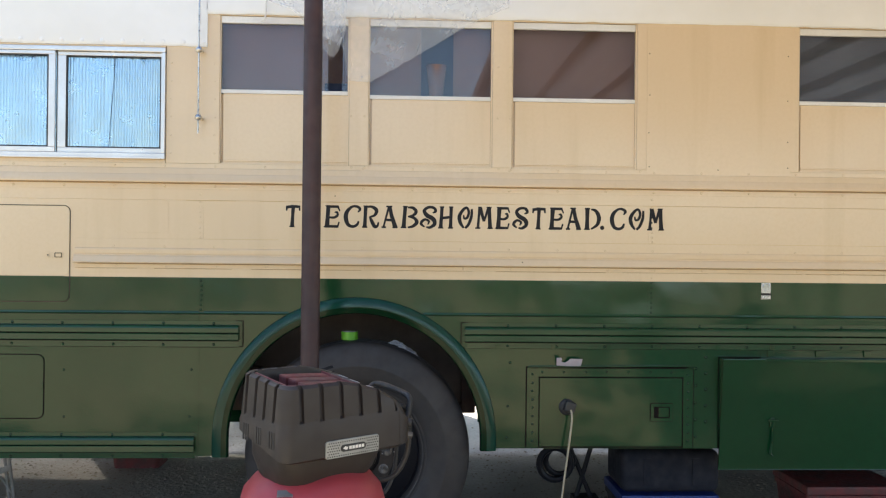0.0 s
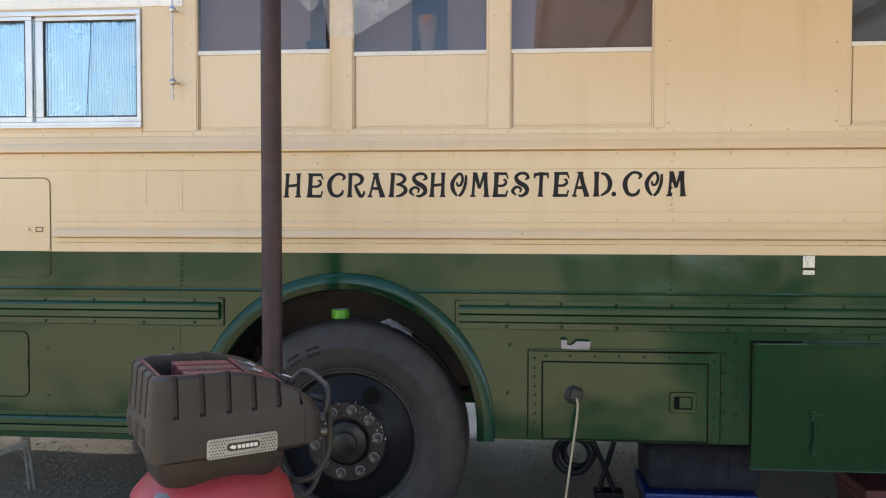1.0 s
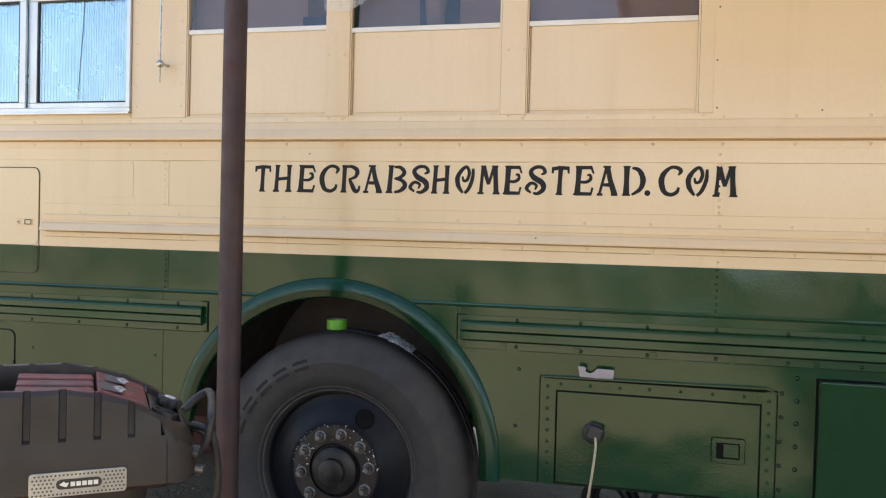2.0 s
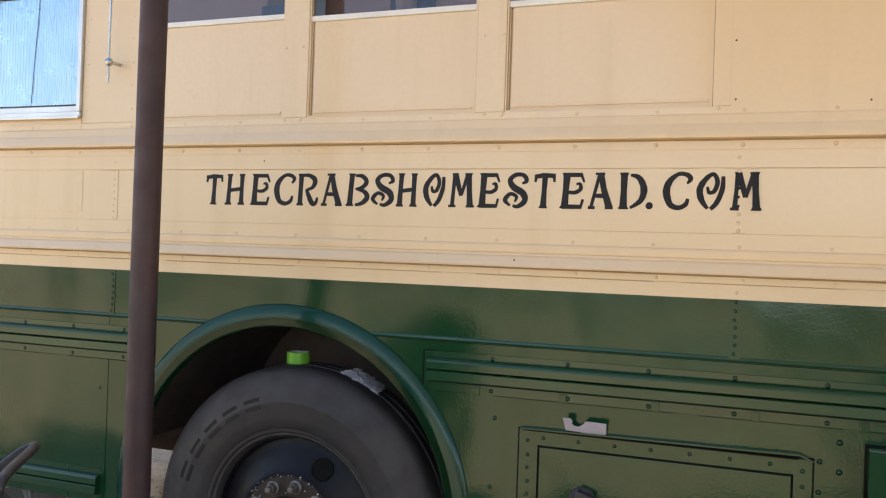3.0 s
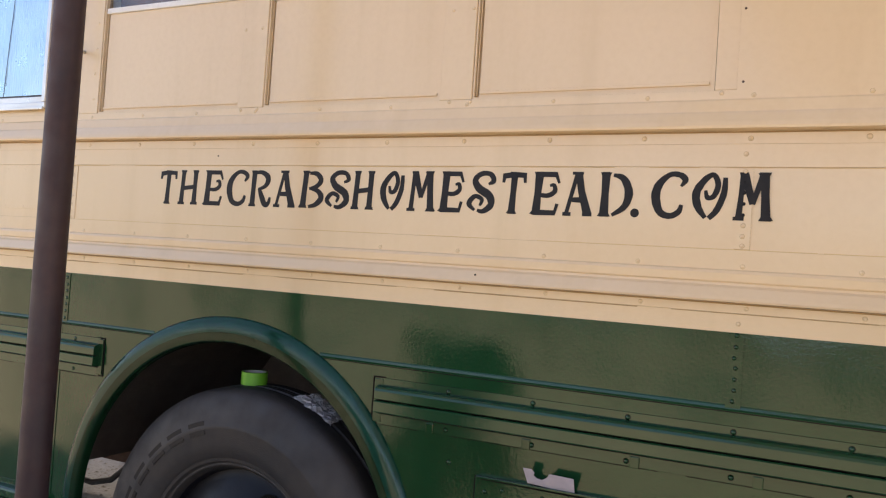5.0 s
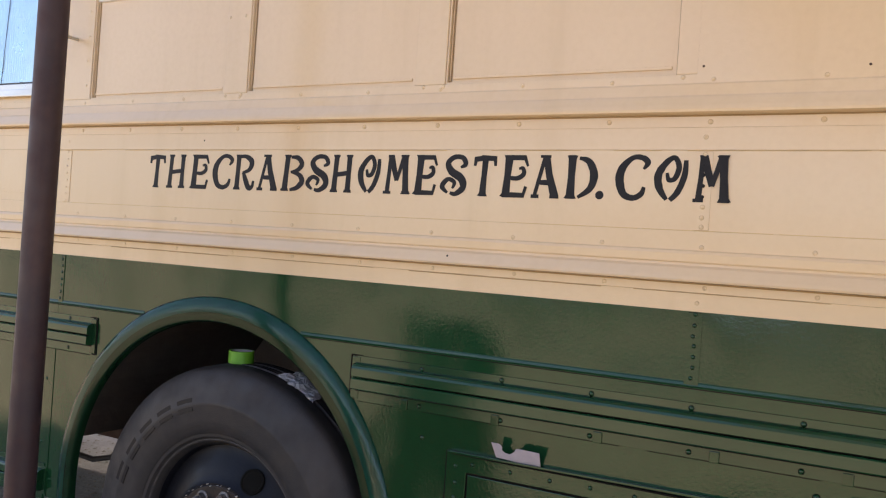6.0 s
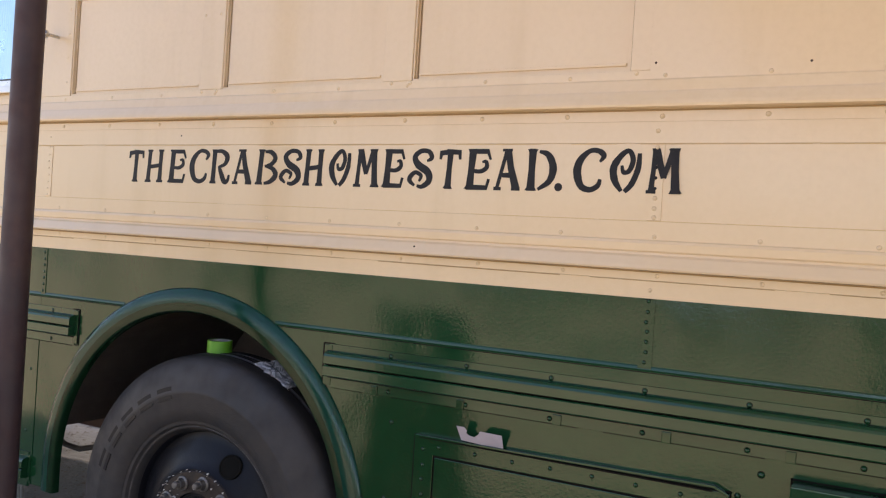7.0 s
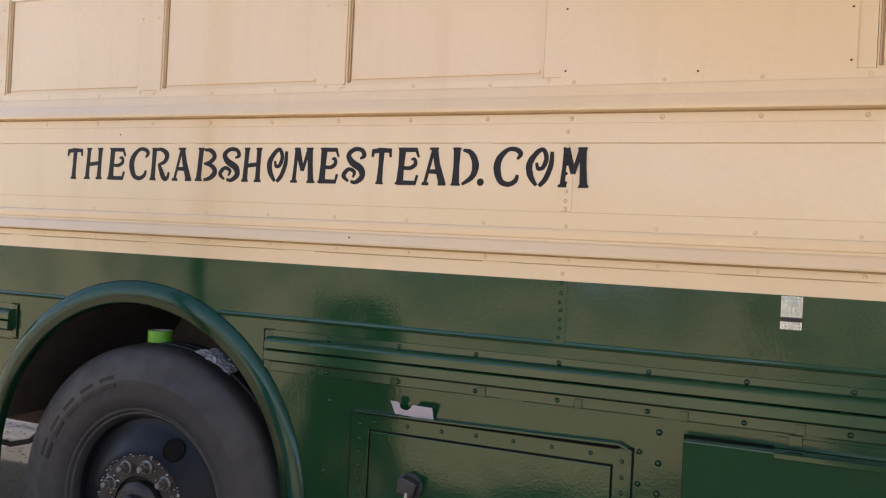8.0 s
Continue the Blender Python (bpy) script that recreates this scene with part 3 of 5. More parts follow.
part("wheel_disc", moved(lathe(disc, 72, "Y"), WHEEL_AT), RIM, wheel, "dished dark disc with hand holes", smooth=True)
for a in (62, 242):
    m = WHEEL_AT @ Matrix.Translation((0.232 * math.cos(radians(a)), -0.0795, 0.232 * math.sin(radians(a)))) @ Matrix.Rotation(radians(25.7), 4, Vector((-math.sin(radians(a)), 0, math.cos(radians(a)))))
    part("hand_hole", moved(lathe([(0.0, 0.0015), (0.032, 0.002), (0.035, 0.0045), (0.039, 0.004), (0.041, -0.012)], 28, "Y"), m), GAP, wheel, smooth=True)
rng = np.random.default_rng(3)
bm = None
for k in range(70):   # flakes of white paint round the bolts
    a, r = math.radians(rng.choice([20, 55, 90, 130, 165]) + rng.normal(0, 11)), rng.choice([0.178, 0.176, 0.150, 0.122]) + rng.normal(0, 0.004)
    s = 0.0008 + 0.0026 * rng.random() ** 3
    bm = prism([(r * math.cos(a) + s * math.cos(t) * rng.uniform(0.6, 1.3), r * math.sin(a) + s * math.sin(t) * rng.uniform(0.6, 1.3)) for t in (0.3, 1.5, 2.8, 4.0, 5.2)], -0.1120, -0.1040, bm=bm)
tagged(part("paint_flakes", moved(bm, WHEEL_AT), WHITE_TRIM, wheel, "flakes of white paint"), kind="stuff")
part("hub", moved(lathe([(0.0, 0.160), (0.045, 0.160), (0.052, 0.155), (0.054, 0.132), (0.084, 0.128), (0.092, 0.120), (0.094, 0.100)], 40, "Y"), WHEEL_AT), HUB, wheel,
     "greasy steel hub", smooth=True)
part("bolt_flange", moved(lathe([(0.108, 0.100), (0.108, 0.1072), (0.174, 0.1072), (0.178, 0.103)], 48, "Y"), WHEEL_AT), FLANGE, wheel, "rusty bolt flange", smooth=True)
part("rim_edge", moved(lathe([(0.3135, 0.0930), (0.316, 0.0955), (0.3190, 0.0945), (0.3195, 0.0925)], 72, "Y"), WHEEL_AT), RIM_EDGE, wheel, "worn edge of the rim")
nut = bmesh.new()
bmesh.ops.create_cone(nut, cap_ends=True, segments=6, radius1=0.019, radius2=0.017, depth=0.022)
for v in nut.verts:
    v.co.z += 0.011
nut = lathe([(0.024, 0.0), (0.024, 0.004), (0.018, 0.007)], 18, bm=nut)
nut = lathe([(0.0, 0.040), (0.009, 0.040), (0.011, 0.036), (0.011, 0.020)], 14, bm=nut)
moved(nut, Matrix.Rotation(radians(90), 4, "X"))
first = part("lug_nut", nut, HUB, wheel)
NUTS = material("dusty_lug_nut", (0.24, 0.225, 0.21), (0.09, 0.08, 0.07), rough=0.5, metal=0.6, grain=90, patch=30)
first.data.materials[0] = NUTS
for k in range(10):
    ob = first if k == 0 else first.copy()
    if k:
        scene.collection.objects.link(ob)
    ob.matrix_basis = WHEEL_AT @ Matrix.Translation((0.143 * math.cos(radians(36 * k + 8)), -0.106, 0.143 * math.sin(radians(36 * k + 8)))) @ Matrix.Rotation(k * 0.7, 4, "Y")

# ---- the pipe post and its open rafters ----
post = thing("pergola", "open shade frame of brown steel posts and timber rafters", "pergola", at=(0, 0, 0))
part("post", tube([(-0.353, 3.553, -0.05), (-0.353, 3.553, 3.02)], 0.0385, 28), POLE, post, "brown painted steel pipe post", smooth=True)

# small dark holes left in the cream sheet
for x, z in ((0.597, 1.4835), (2.05, 1.842), (-0.300, 1.790)):
    part("screw_hole", moved(lathe([(0.0, 0.0004), (0.0022, 0.0004), (0.0028, 0.0)], 8, "Y"), Matrix.Translation((x, SIDE - (0.0235 if z < 1.7 else 0.0045 if z > 1.82 else 0.0025), z))), GAP, belt)

# dirt and ochre lines along the laps of the sheets, in broken runs
GRIME_SHADE = material("brown_seam_dirt_and_lip_shade", (0.34, 0.205, 0.085), (0.44, 0.28, 0.13), rough=0.9, grain=80, patch=12)
OCHRE = material("ochre_seam_line", (0.66, 0.46, 0.20), (0.56, 0.38, 0.17), rough=0.6, grain=80, patch=12)
rnd = random.Random(3)
for z, mat, over, start in ((1.8113, GRIME_SHADE, belt, -2.7), (1.4375, GRIME_SHADE, belt, -1.5), (1.7605, OCHRE, belt, -1.0), (1.5788, OCHRE, belt, -0.9), (1.0672, GAP, rail_back, 0.34), (1.0672, GAP, rail_front, -2.7)):
    bm, x = None, start
    stop = -0.76 if over is rail_front else 2.7
    while x < stop - 0.1:
        run = rnd.uniform(0.10, 0.55)
        bm = box(x, min(x + run, stop), SIDE - 0.0011, SIDE - 0.0001, z - rnd.uniform(0.0009, 0.0020), z, bm=bm)
        x += run + rnd.uniform(0.01, 0.13)
    tagged(part("grime_line", bm, mat, over), kind="stuff")
# unbroken brown strips paint in the shade under the moulding lips
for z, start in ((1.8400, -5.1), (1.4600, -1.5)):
    part("grime_line", box(start, BUS_REAR - 0.05, SIDE - 0.0062, SIDE - 0.0042, z - 0.0028, z), GRIME_SHADE, belt)
TIMBER = material("weathered_timber", (0.20, 0.145, 0.11), (0.14, 0.10, 0.08), rough=0.85, grain=50, patch=4)
ROOFING = bpy.data.materials.new("cloudy_plastic_roofing")
ROOFING.use_nodes = True
_n, _l = ROOFING.node_tree.nodes, ROOFING.node_tree.links
_d, _t, _u, _m1, _m2 = (_n.new("ShaderNode" + k) for k in ("BsdfTranslucent", "BsdfTransparent", "TexNoise", "MixShader", "MixShader"))
_d.inputs[0].default_value = (0.16, 0.145, 0.145, 1)
_n["Principled BSDF"].inputs["Base Color"].default_value = (0.34, 0.31, 0.30, 1)
_n["Principled BSDF"].inputs["Roughness"].default_value = 0.4
_u.inputs["Scale"].default_value = 1.5
_m1.inputs[0].default_value = 0.65
_l.new(_n["Principled BSDF"].outputs[0], _m1.inputs[1]), _l.new(_d.outputs[0], _m1.inputs[2])
_m2.inputs[0].default_value = 0.97
_l.new(_t.outputs[0], _m2.inputs[1]), _l.new(_m1.outputs[0], _m2.inputs[2])
_l.new(_m2.outputs[0], _n["Material Output"].inputs[0])
for k in range(9):
    part("rafter", box(0.745 + 0.61 * k, 0.785 + 0.61 * k, -4.2, 3.96, 3.06, 3.15, 0.004), TIMBER, post)
bm = bmesh.new()
rows = [[bm.verts.new((0.70 + 0.0349 * k, y, 3.154 + 0.009 * math.sin(k * math.pi / 2.5))) for k in range(146)] for y in (-4.25, 3.98)]
for k in range(145):
    bm.faces.new((rows[0][k], rows[0][k + 1], rows[1][k + 1], rows[1][k]))
part("roof_sheet", bm, ROOFING, post, "cloudy corrugated plastic roofing over the rafters")
for y in (3.553, -3.9):
    part("beam", box(-0.45, 5.8, y - 0.05, y + 0.05, 3.02, 3.0595), POLE, post)
for x, y in ((5.6, 3.553), (-0.353, -3.9), (5.6, -3.9)):
    part("post", tube([(x, y, -0.05), (x, y, 3.02)], 0.0385, 20), POLE, post, smooth=True)

# ---- plastic film caught on the roof edge ----
FILM = bpy.data.materials.new("clear_film")
FILM.use_nodes = True
_n, _l = FILM.node_tree.nodes, FILM.node_tree.links
_b = _n["Principled BSDF"]
_b.inputs["Base Color"].default_value, _b.inputs["Roughness"].default_value = (0.86, 0.87, 0.88, 1), 0.25
_b.inputs["Transmission Weight"].default_value = 0.0
_t, _mx, _w = _n.new("ShaderNodeBsdfTransparent"), _n.new("ShaderNodeMixShader"), _n.new("ShaderNodeTexNoise")
_w.inputs["Scale"].default_value, _w.inputs["Detail"].default_value = 4.0, 2.5
_r = _n.new("ShaderNodeMapRange")
_r.inputs[1].default_value, _r.inputs[2].default_value, _r.inputs[3].default_value, _r.inputs[4].default_value = 0.3, 0.8, 0.16, 0.42
_l.new(_w.outputs["Fac"], _r.inputs[0]), _l.new(_r.outputs[0], _mx.inputs[0])
_l.new(_t.outputs[0], _mx.inputs[1]), _l.new(_b.outputs[0], _mx.inputs[2])
_l.new(_mx.outputs[0], _n["Material Output"].inputs[0])
film_ob = thing("plastic_sheet", "torn clear plastic sheet hanging over the bus roof edge", "plastic sheet", at=(0, 0, 0))


def edge_at(x, pts):
    for (a, za), (b, zb) in zip(pts, pts[1:]):
        if a <= x <= b:
            return za + (zb - za) * (x - a) / (b - a)
    return pts[0][1] if x < pts[0][0] else pts[-1][1]


def drape(x0, x1, low, nx, nz, y, rough):
    own = bmesh.new()
    g = []
    for i in range(nz + 1):
        row = []
        for j in range(nx + 1):
            x = x0 + (x1 - x0) * j / nx
            z0 = edge_at(x, low) + 0.006 * noise.noise((x * 30, 0, 0))
            z = z0 + (2.76 - z0) * i / nz
            yy = y + rough * noise.noise((x * 14, z * 7, 1)) + 0.3 * rough * noise.noise((x * 50, z * 50, 4)) + max(0.0, z - 2.74) * 0.3
            row.append(own.verts.new((x, yy, z)))
        g.append(row)
    for a, b in zip(g, g[1:]):
        for j in range(nx):
            own.faces.new((a[j], a[j + 1], b[j + 1], b[j]))
    return own


part("film", drape(-0.66, 0.52, [(-0.66, 2.72), (-0.5, 2.66), (-0.40, 2.56), (-0.27, 2.50), (-0.24, 2.335), (-0.135, 2.330), (0.36, 2.630), (0.52, 2.70)], 90, 24,
                   SIDE - 0.026, 0.010), FILM, film_ob, smooth=True)
part("film_fold", drape(-0.42, -0.25, [(-0.42, 2.60), (-0.37, 2.49), (-0.33, 2.448), (-0.31, 2.444), (-0.285, 2.47), (-0.25, 2.60)], 30, 16, SIDE - 0.05, 0.022), FILM, film_ob,
     smooth=True)
part("film_fold", drape(-0.40, -0.27, [(-0.40, 2.62), (-0.36, 2.51), (-0.30, 2.53), (-0.27, 2.62)], 30, 16, SIDE - 0.075, 0.026), FILM, film_ob, smooth=True)
part("film_strand", tube([(-0.628, SIDE - 0.03, 2.74), (-0.632, SIDE - 0.03, 2.64), (-0.640, SIDE - 0.032, 2.612), (-0.655, SIDE - 0.03, 2.606)], 0.004, 6), WHITE_TRIM, film_ob)
part("film_strand", tube([(-0.640, SIDE - 0.032, 2.612), (-0.622, SIDE - 0.03, 2.602)], 0.003, 6), WHITE_TRIM, film_ob)

# ---- rivets ----
dome = lathe([(0.0, 0.0034), (0.0035, 0.0029), (0.0056, 0.0016), (0.0066, 0.0005)], 10, "Y")
for f in lathe([(0.0066, 0.0005), (0.0086, 0.0003), (0.0088, 0.0)], 10, "Y", bm=dome).faces:
    radius = math.hypot(f.calc_center_median().x, f.calc_center_median().z)
    f.material_index = 1 if radius > 0.0066 else 0
INK = material("navy_black_lettering", (0.008, 0.008, 0.011), (0.016, 0.015, 0.018), specular=0.25, rough=0.5, grain=160, patch=30, relief=0.0003, relief_size=300)
# darker ring colour paints in the shade round a rivet's edge
RIVET_SHADE = material("shade_round_rivet", (0.40, 0.28, 0.155), (0.54, 0.385, 0.22), rough=0.8, grain=80, patch=30)
DOME = {}
for key, mat in (("cream", CREAM), ("green", GREEN), ("ink", INK), ("screw", RUST)):
    me = bpy.data.meshes.new("rivet")
    dome.to_mesh(me)
    me.shade_smooth()
    me.materials.append(mat)
    me.materials.append({"green": GAP, "cream": RIVET_SHADE, "ink": INK, "screw": RIVET_SHADE}[key])
    DOME[key] = me
dome.free()


def rivet(parent, x, z, proud, kind, scale=1.0):
    ob = new("rivet", DOME[kind])
    ob.parent = parent
    ob.location = (x + random.uniform(-0.002, 0.002), SIDE - proud + 0.0004, z + random.uniform(-0.0012, 0.0012))
    scale *= {"cream": 0.8, "ink": 0.5}.get(kind, 0.92)
    ob.scale = (scale, scale * (1.0 if kind == "ink" else 1.3), scale)


for k in range(-7, 14):
    x = FIRST + PITCH * k
    rivet(moulding, x, 1.826, 0.0045, "cream")
    rivet(moulding, x, 1.922, 0.004, "cream", 0.9)
    if x > -1.5:
        rivet(moulding_low, x, 1.542, 0.0025, "cream", 0.9)
        rivet(moulding_low, x + 0.012, 1.449, 0.004, "cream", 0.9)
    if x < -0.76 or x > 0.34:
        rail = rail_front if x < 0 else rail_back
        rivet(rail, x, 1.180, 0.003, "green", 0.95)
        rivet(rail, x, 1.080, 0.003, "green", 0.95)
    if x < -0.96:
        rivet(rail_low, x, 0.653, 0.003, "green", 0.95)
        rivet(rail_low, x, 0.553, 0.003, "green", 0.95)
for k in range(7):
    rivet(skirt, 1.228, 1.389 - 0.0239 * k, 0.0022, "green", 0.78)
    rivet(skirt, -0.925, 1.380 - 0.0225 * k, 0.0022, "green", 0.85)
for z in (1.790, 1.752, 1.728, 1.705, 1.681, 1.656, 1.631, 1.608, 1.586):
    rivet(belt, 1.227, z, 0.0032 if 1.64 < z < 1.745 else 0.0022 if z < 1.757 else 0.0025, "ink" if 1.64 < z < 1.745 else "cream", 0.95)
    rivet(belt, -0.934, z, 0.0022 if z < 1.757 else 0.0025, "cream", 0.8)
rivet(belt, 1.228, 1.415, 0.0, "cream", 0.9)
for x in (-0.227, -0.164, 0.474, 0.533):
    for z in (2.173, 2.42):
        rivet(p_a if x < 0.2 else p_b, x, z, 0.0, "cream", 0.85)
for x in (-0.224, -0.160, 0.479, 0.541, 1.168):
    rivet(moulding, x, 1.928, 0.004, "cream", 0.9)
for k in range(7):
    z = 1.985 + k * 0.085
    rivet(moulding, -1.075, z, 0.0, "cream", 0.8)
    rivet(moulding, -0.872, z, 0.0, "cream", 0.8)
for x, z in ((1.210, 2.117), (1.212, 1.951), (1.548, 1.940), (1.893, 1.954), (1.895, 2.081), (1.210, 2.30), (1.210, 2.50), (1.893, 2.28), (1.893, 2.50)):
    rivet(cover, x, z, 0.0035, "screw", 0.5)
for x, z in ((-1.559, 0.957), (-0.969, 0.960), (-1.559, 0.737), (-0.975, 0.738)):
    rivet(skirt_front, x, z, 0.0, "green", 0.85)
for x, z in ((0.545, 1.000), (0.535, 0.790), (0.530, 0.640)):
    rivet(skirt, x, z, 0.0, "green", 0.95)
for k in range(5):
    rivet(skirt_back, 1.500, 1.030 - 0.078 * k, 0.0, "green", 1.1)
    rivet(skirt_back, 1.452, 0.975 - 0.083 * k, 0.0, "green", 1.0)

# small patch plate on the belt
plate = part("patch_plate", box(-1.290, -1.083, SIDE - 0.0018, SIDE - 0.0002, 1.606, 1.757, 0.0008), CREAM, bus)
for x in (-1.278, -1.186, -1.094):
    for z in (1.616, 1.747):
        rivet(plate, x, z, 0.0018, "cream", 0.6)

# ---- lettering ----


def smooth_line(pts, n=6):
    out = []
    for i in range(len(pts) - 1):
        p0, p1, p2, p3 = pts[max(i - 1, 0)], pts[i], pts[i + 1], pts[min(i + 2, len(pts) - 1)]
        for k in range(n):
            t = k / n
            out.append(tuple(0.5 * (2 * b + (c - a) * t + (2 * a - 5 * b + 4 * c - d) * t * t + (3 * b - a - 3 * c + d) * t ** 3) for a, b, c, d in zip(p0, p1, p2, p3)))
    return out + [pts[-1]]


def stem(x0, x1, w=0.016, foot=True, head=True):
    """An upright with flared ends, from (x1, top) to (x0, base)."""
    out = [([(x1 + (x0 - x1) * k, 1 - k) for k in (0, 0.08, 0.5, 0.92, 1)], [w * 1.5, w * 1.05, w * 0.92, w * 1.1, w * 1.7], 0)]
    if foot:
        out.append(([(x0 - 0.155, 0.03), (x0 + 0.155, 0.03)], [0.008, 0.008], 0))
    if head:
        out.append(([(x1 - 0.12, 0.975), (x1 + 0.12, 0.975)], [0.007, 0.007], 0))
    return out


GLYPHS = {
    "T": stem(0.44, 0.52, 0.017, True, False) + [([(0.04, 0.74), (0.07, 0.90), (0.5, 0.935), (0.95, 0.92), (0.97, 0.74)], [0.007, 0.015, 0.014, 0.015, 0.007], 0)],
    "H": stem(0.18, 0.26) + stem(0.80, 0.84) + [([(0.25, 0.47), (0.80, 0.52)], [0.013, 0.013], 0)],
    "E": stem(0.22, 0.30, 0.020) + [([(0.2, 0.945), (0.86, 0.945), (0.97, 0.74)], [0.013, 0.013, 0.006], 0),
                                     ([(0.3, 0.46), (0.62, 0.45), (0.83, 0.55), (0.80, 0.69), (0.66, 0.68)], [0.010, 0.012, 0.012, 0.010, 0.006], 1),
                                     ([(0.12, 0.05), (0.85, 0.045), (0.93, 0.26)], [0.014, 0.013, 0.008], 0)],
    "C": [([(0.84, 0.70), (0.96, 0.84), (0.80, 0.95), (0.50, 0.95), (0.20, 0.74), (0.11, 0.46), (0.25, 0.14), (0.55, 0.05), (0.80, 0.14), (0.88, 0.30)],
           [0.006, 0.014, 0.013, 0.012, 0.018, 0.021, 0.017, 0.014, 0.013, 0.008], 1)],
    "R": stem(0.14, 0.20, 0.017) + [([(0.2, 0.94), (0.58, 0.95), (0.86, 0.80), (0.76, 0.58), (0.42, 0.48)], [0.009, 0.013, 0.018, 0.013, 0.008], 1),
                                     ([(0.45, 0.50), (0.60, 0.26), (0.76, 0.06), (0.93, 0.09), (0.99, 0.26)], [0.010, 0.017, 0.017, 0.012, 0.007], 1)],
    "A": [([(0.12, 0.03), (0.44, 0.95)], [0.010, 0.010], 0), ([(0.50, 0.97), (0.62, 0.55), (0.86, 0.02)], [0.017, 0.018, 0.022], 0), ([(0.30, 0.36), (0.66, 0.36)], [0.012, 0.014], 0),
          ([(0.28, 0.975), (0.66, 0.975)], [0.007, 0.007], 0), ([(0.0, 0.03), (0.28, 0.03)], [0.009, 0.009], 0), ([(0.68, 0.03), (1.0, 0.03)], [0.009, 0.009], 0)],
    "B": stem(0.17, 0.27, 0.018) + [([(0.42, 0.94), (0.72, 0.92), (0.90, 0.75), (0.72, 0.58), (0.42, 0.52)], [0.008, 0.014, 0.016, 0.013, 0.008], 1),
                                     ([(0.45, 0.53), (0.80, 0.45), (0.94, 0.27), (0.72, 0.09), (0.42, 0.03)], [0.008, 0.014, 0.018, 0.014, 0.008], 1)],
    "S": [([(0.76, 0.70), (0.94, 0.78), (0.82, 0.94), (0.50, 0.95), (0.28, 0.80), (0.42, 0.60), (0.80, 0.42), (0.88, 0.20), (0.62, 0.04), (0.40, 0.06)],
           [0.006, 0.013, 0.013, 0.013, 0.016, 0.020, 0.021, 0.018, 0.013, 0.008], 1),
          ([(0.30, 0.06), (0.09, 0.22), (0.30, 0.40), (0.55, 0.32), (0.48, 0.17)], [0.007, 0.014, 0.012, 0.011, 0.006], 1)],
    "O": [([(0.93, 0.90), (0.90, 0.55), (0.72, 0.20), (0.50, 0.02)], [0.010, 0.014, 0.014, 0.011], 1),
          ([(0.40, 0.03), (0.17, 0.28), (0.12, 0.58), (0.36, 0.86), (0.60, 0.95), (0.73, 0.74), (0.62, 0.50), (0.44, 0.47), (0.38, 0.62)],
           [0.009, 0.017, 0.018, 0.014, 0.012, 0.013, 0.012, 0.011, 0.007], 1)],
    "M": stem(0.12, 0.22, 0.012, True, False) + [([(0.24, 0.98), (0.50, 0.34)], [0.019, 0.013], 0), ([(0.50, 0.34), (0.76, 0.98)], [0.010, 0.012], 0)]
         + stem(0.88, 0.80, 0.018, True, False) + [([(0.12, 0.975), (0.34, 0.975)], [0.007, 0.007], 0), ([(0.66, 0.975), (0.94, 0.975)], [0.007, 0.007], 0)],
    "D": stem(0.14, 0.16, 0.019) + [([(0.40, 0.94), (0.72, 0.86), (0.91, 0.56), (0.80, 0.24), (0.40, 0.03)], [0.008, 0.016, 0.020, 0.016, 0.008], 1)],
}
BASE, TALL = 1.640, 0.105
SPANS = [("T", -0.532, -0.465), ("H", -0.457, -0.372), ("E", -0.355, -0.274), ("C", -0.257, -0.178), ("R", -0.169, -0.092), ("A", -0.078, -0.001),
         ("B", 0.013, 0.095), ("S", 0.103, 0.185), ("H", 0.191, 0.267), ("O", 0.286, 0.359), ("M", 0.374, 0.452), ("E", 0.465, 0.538), ("S", 0.548, 0.626),
         ("T", 0.646, 0.709), ("E", 0.722, 0.799), ("A", 0.809, 0.882), ("D", 0.901, 0.976), (".", 0.976, 0.995), ("C", 1.024, 1.101), ("O", 1.115, 1.191),
         ("M", 1.208, 1.283)]
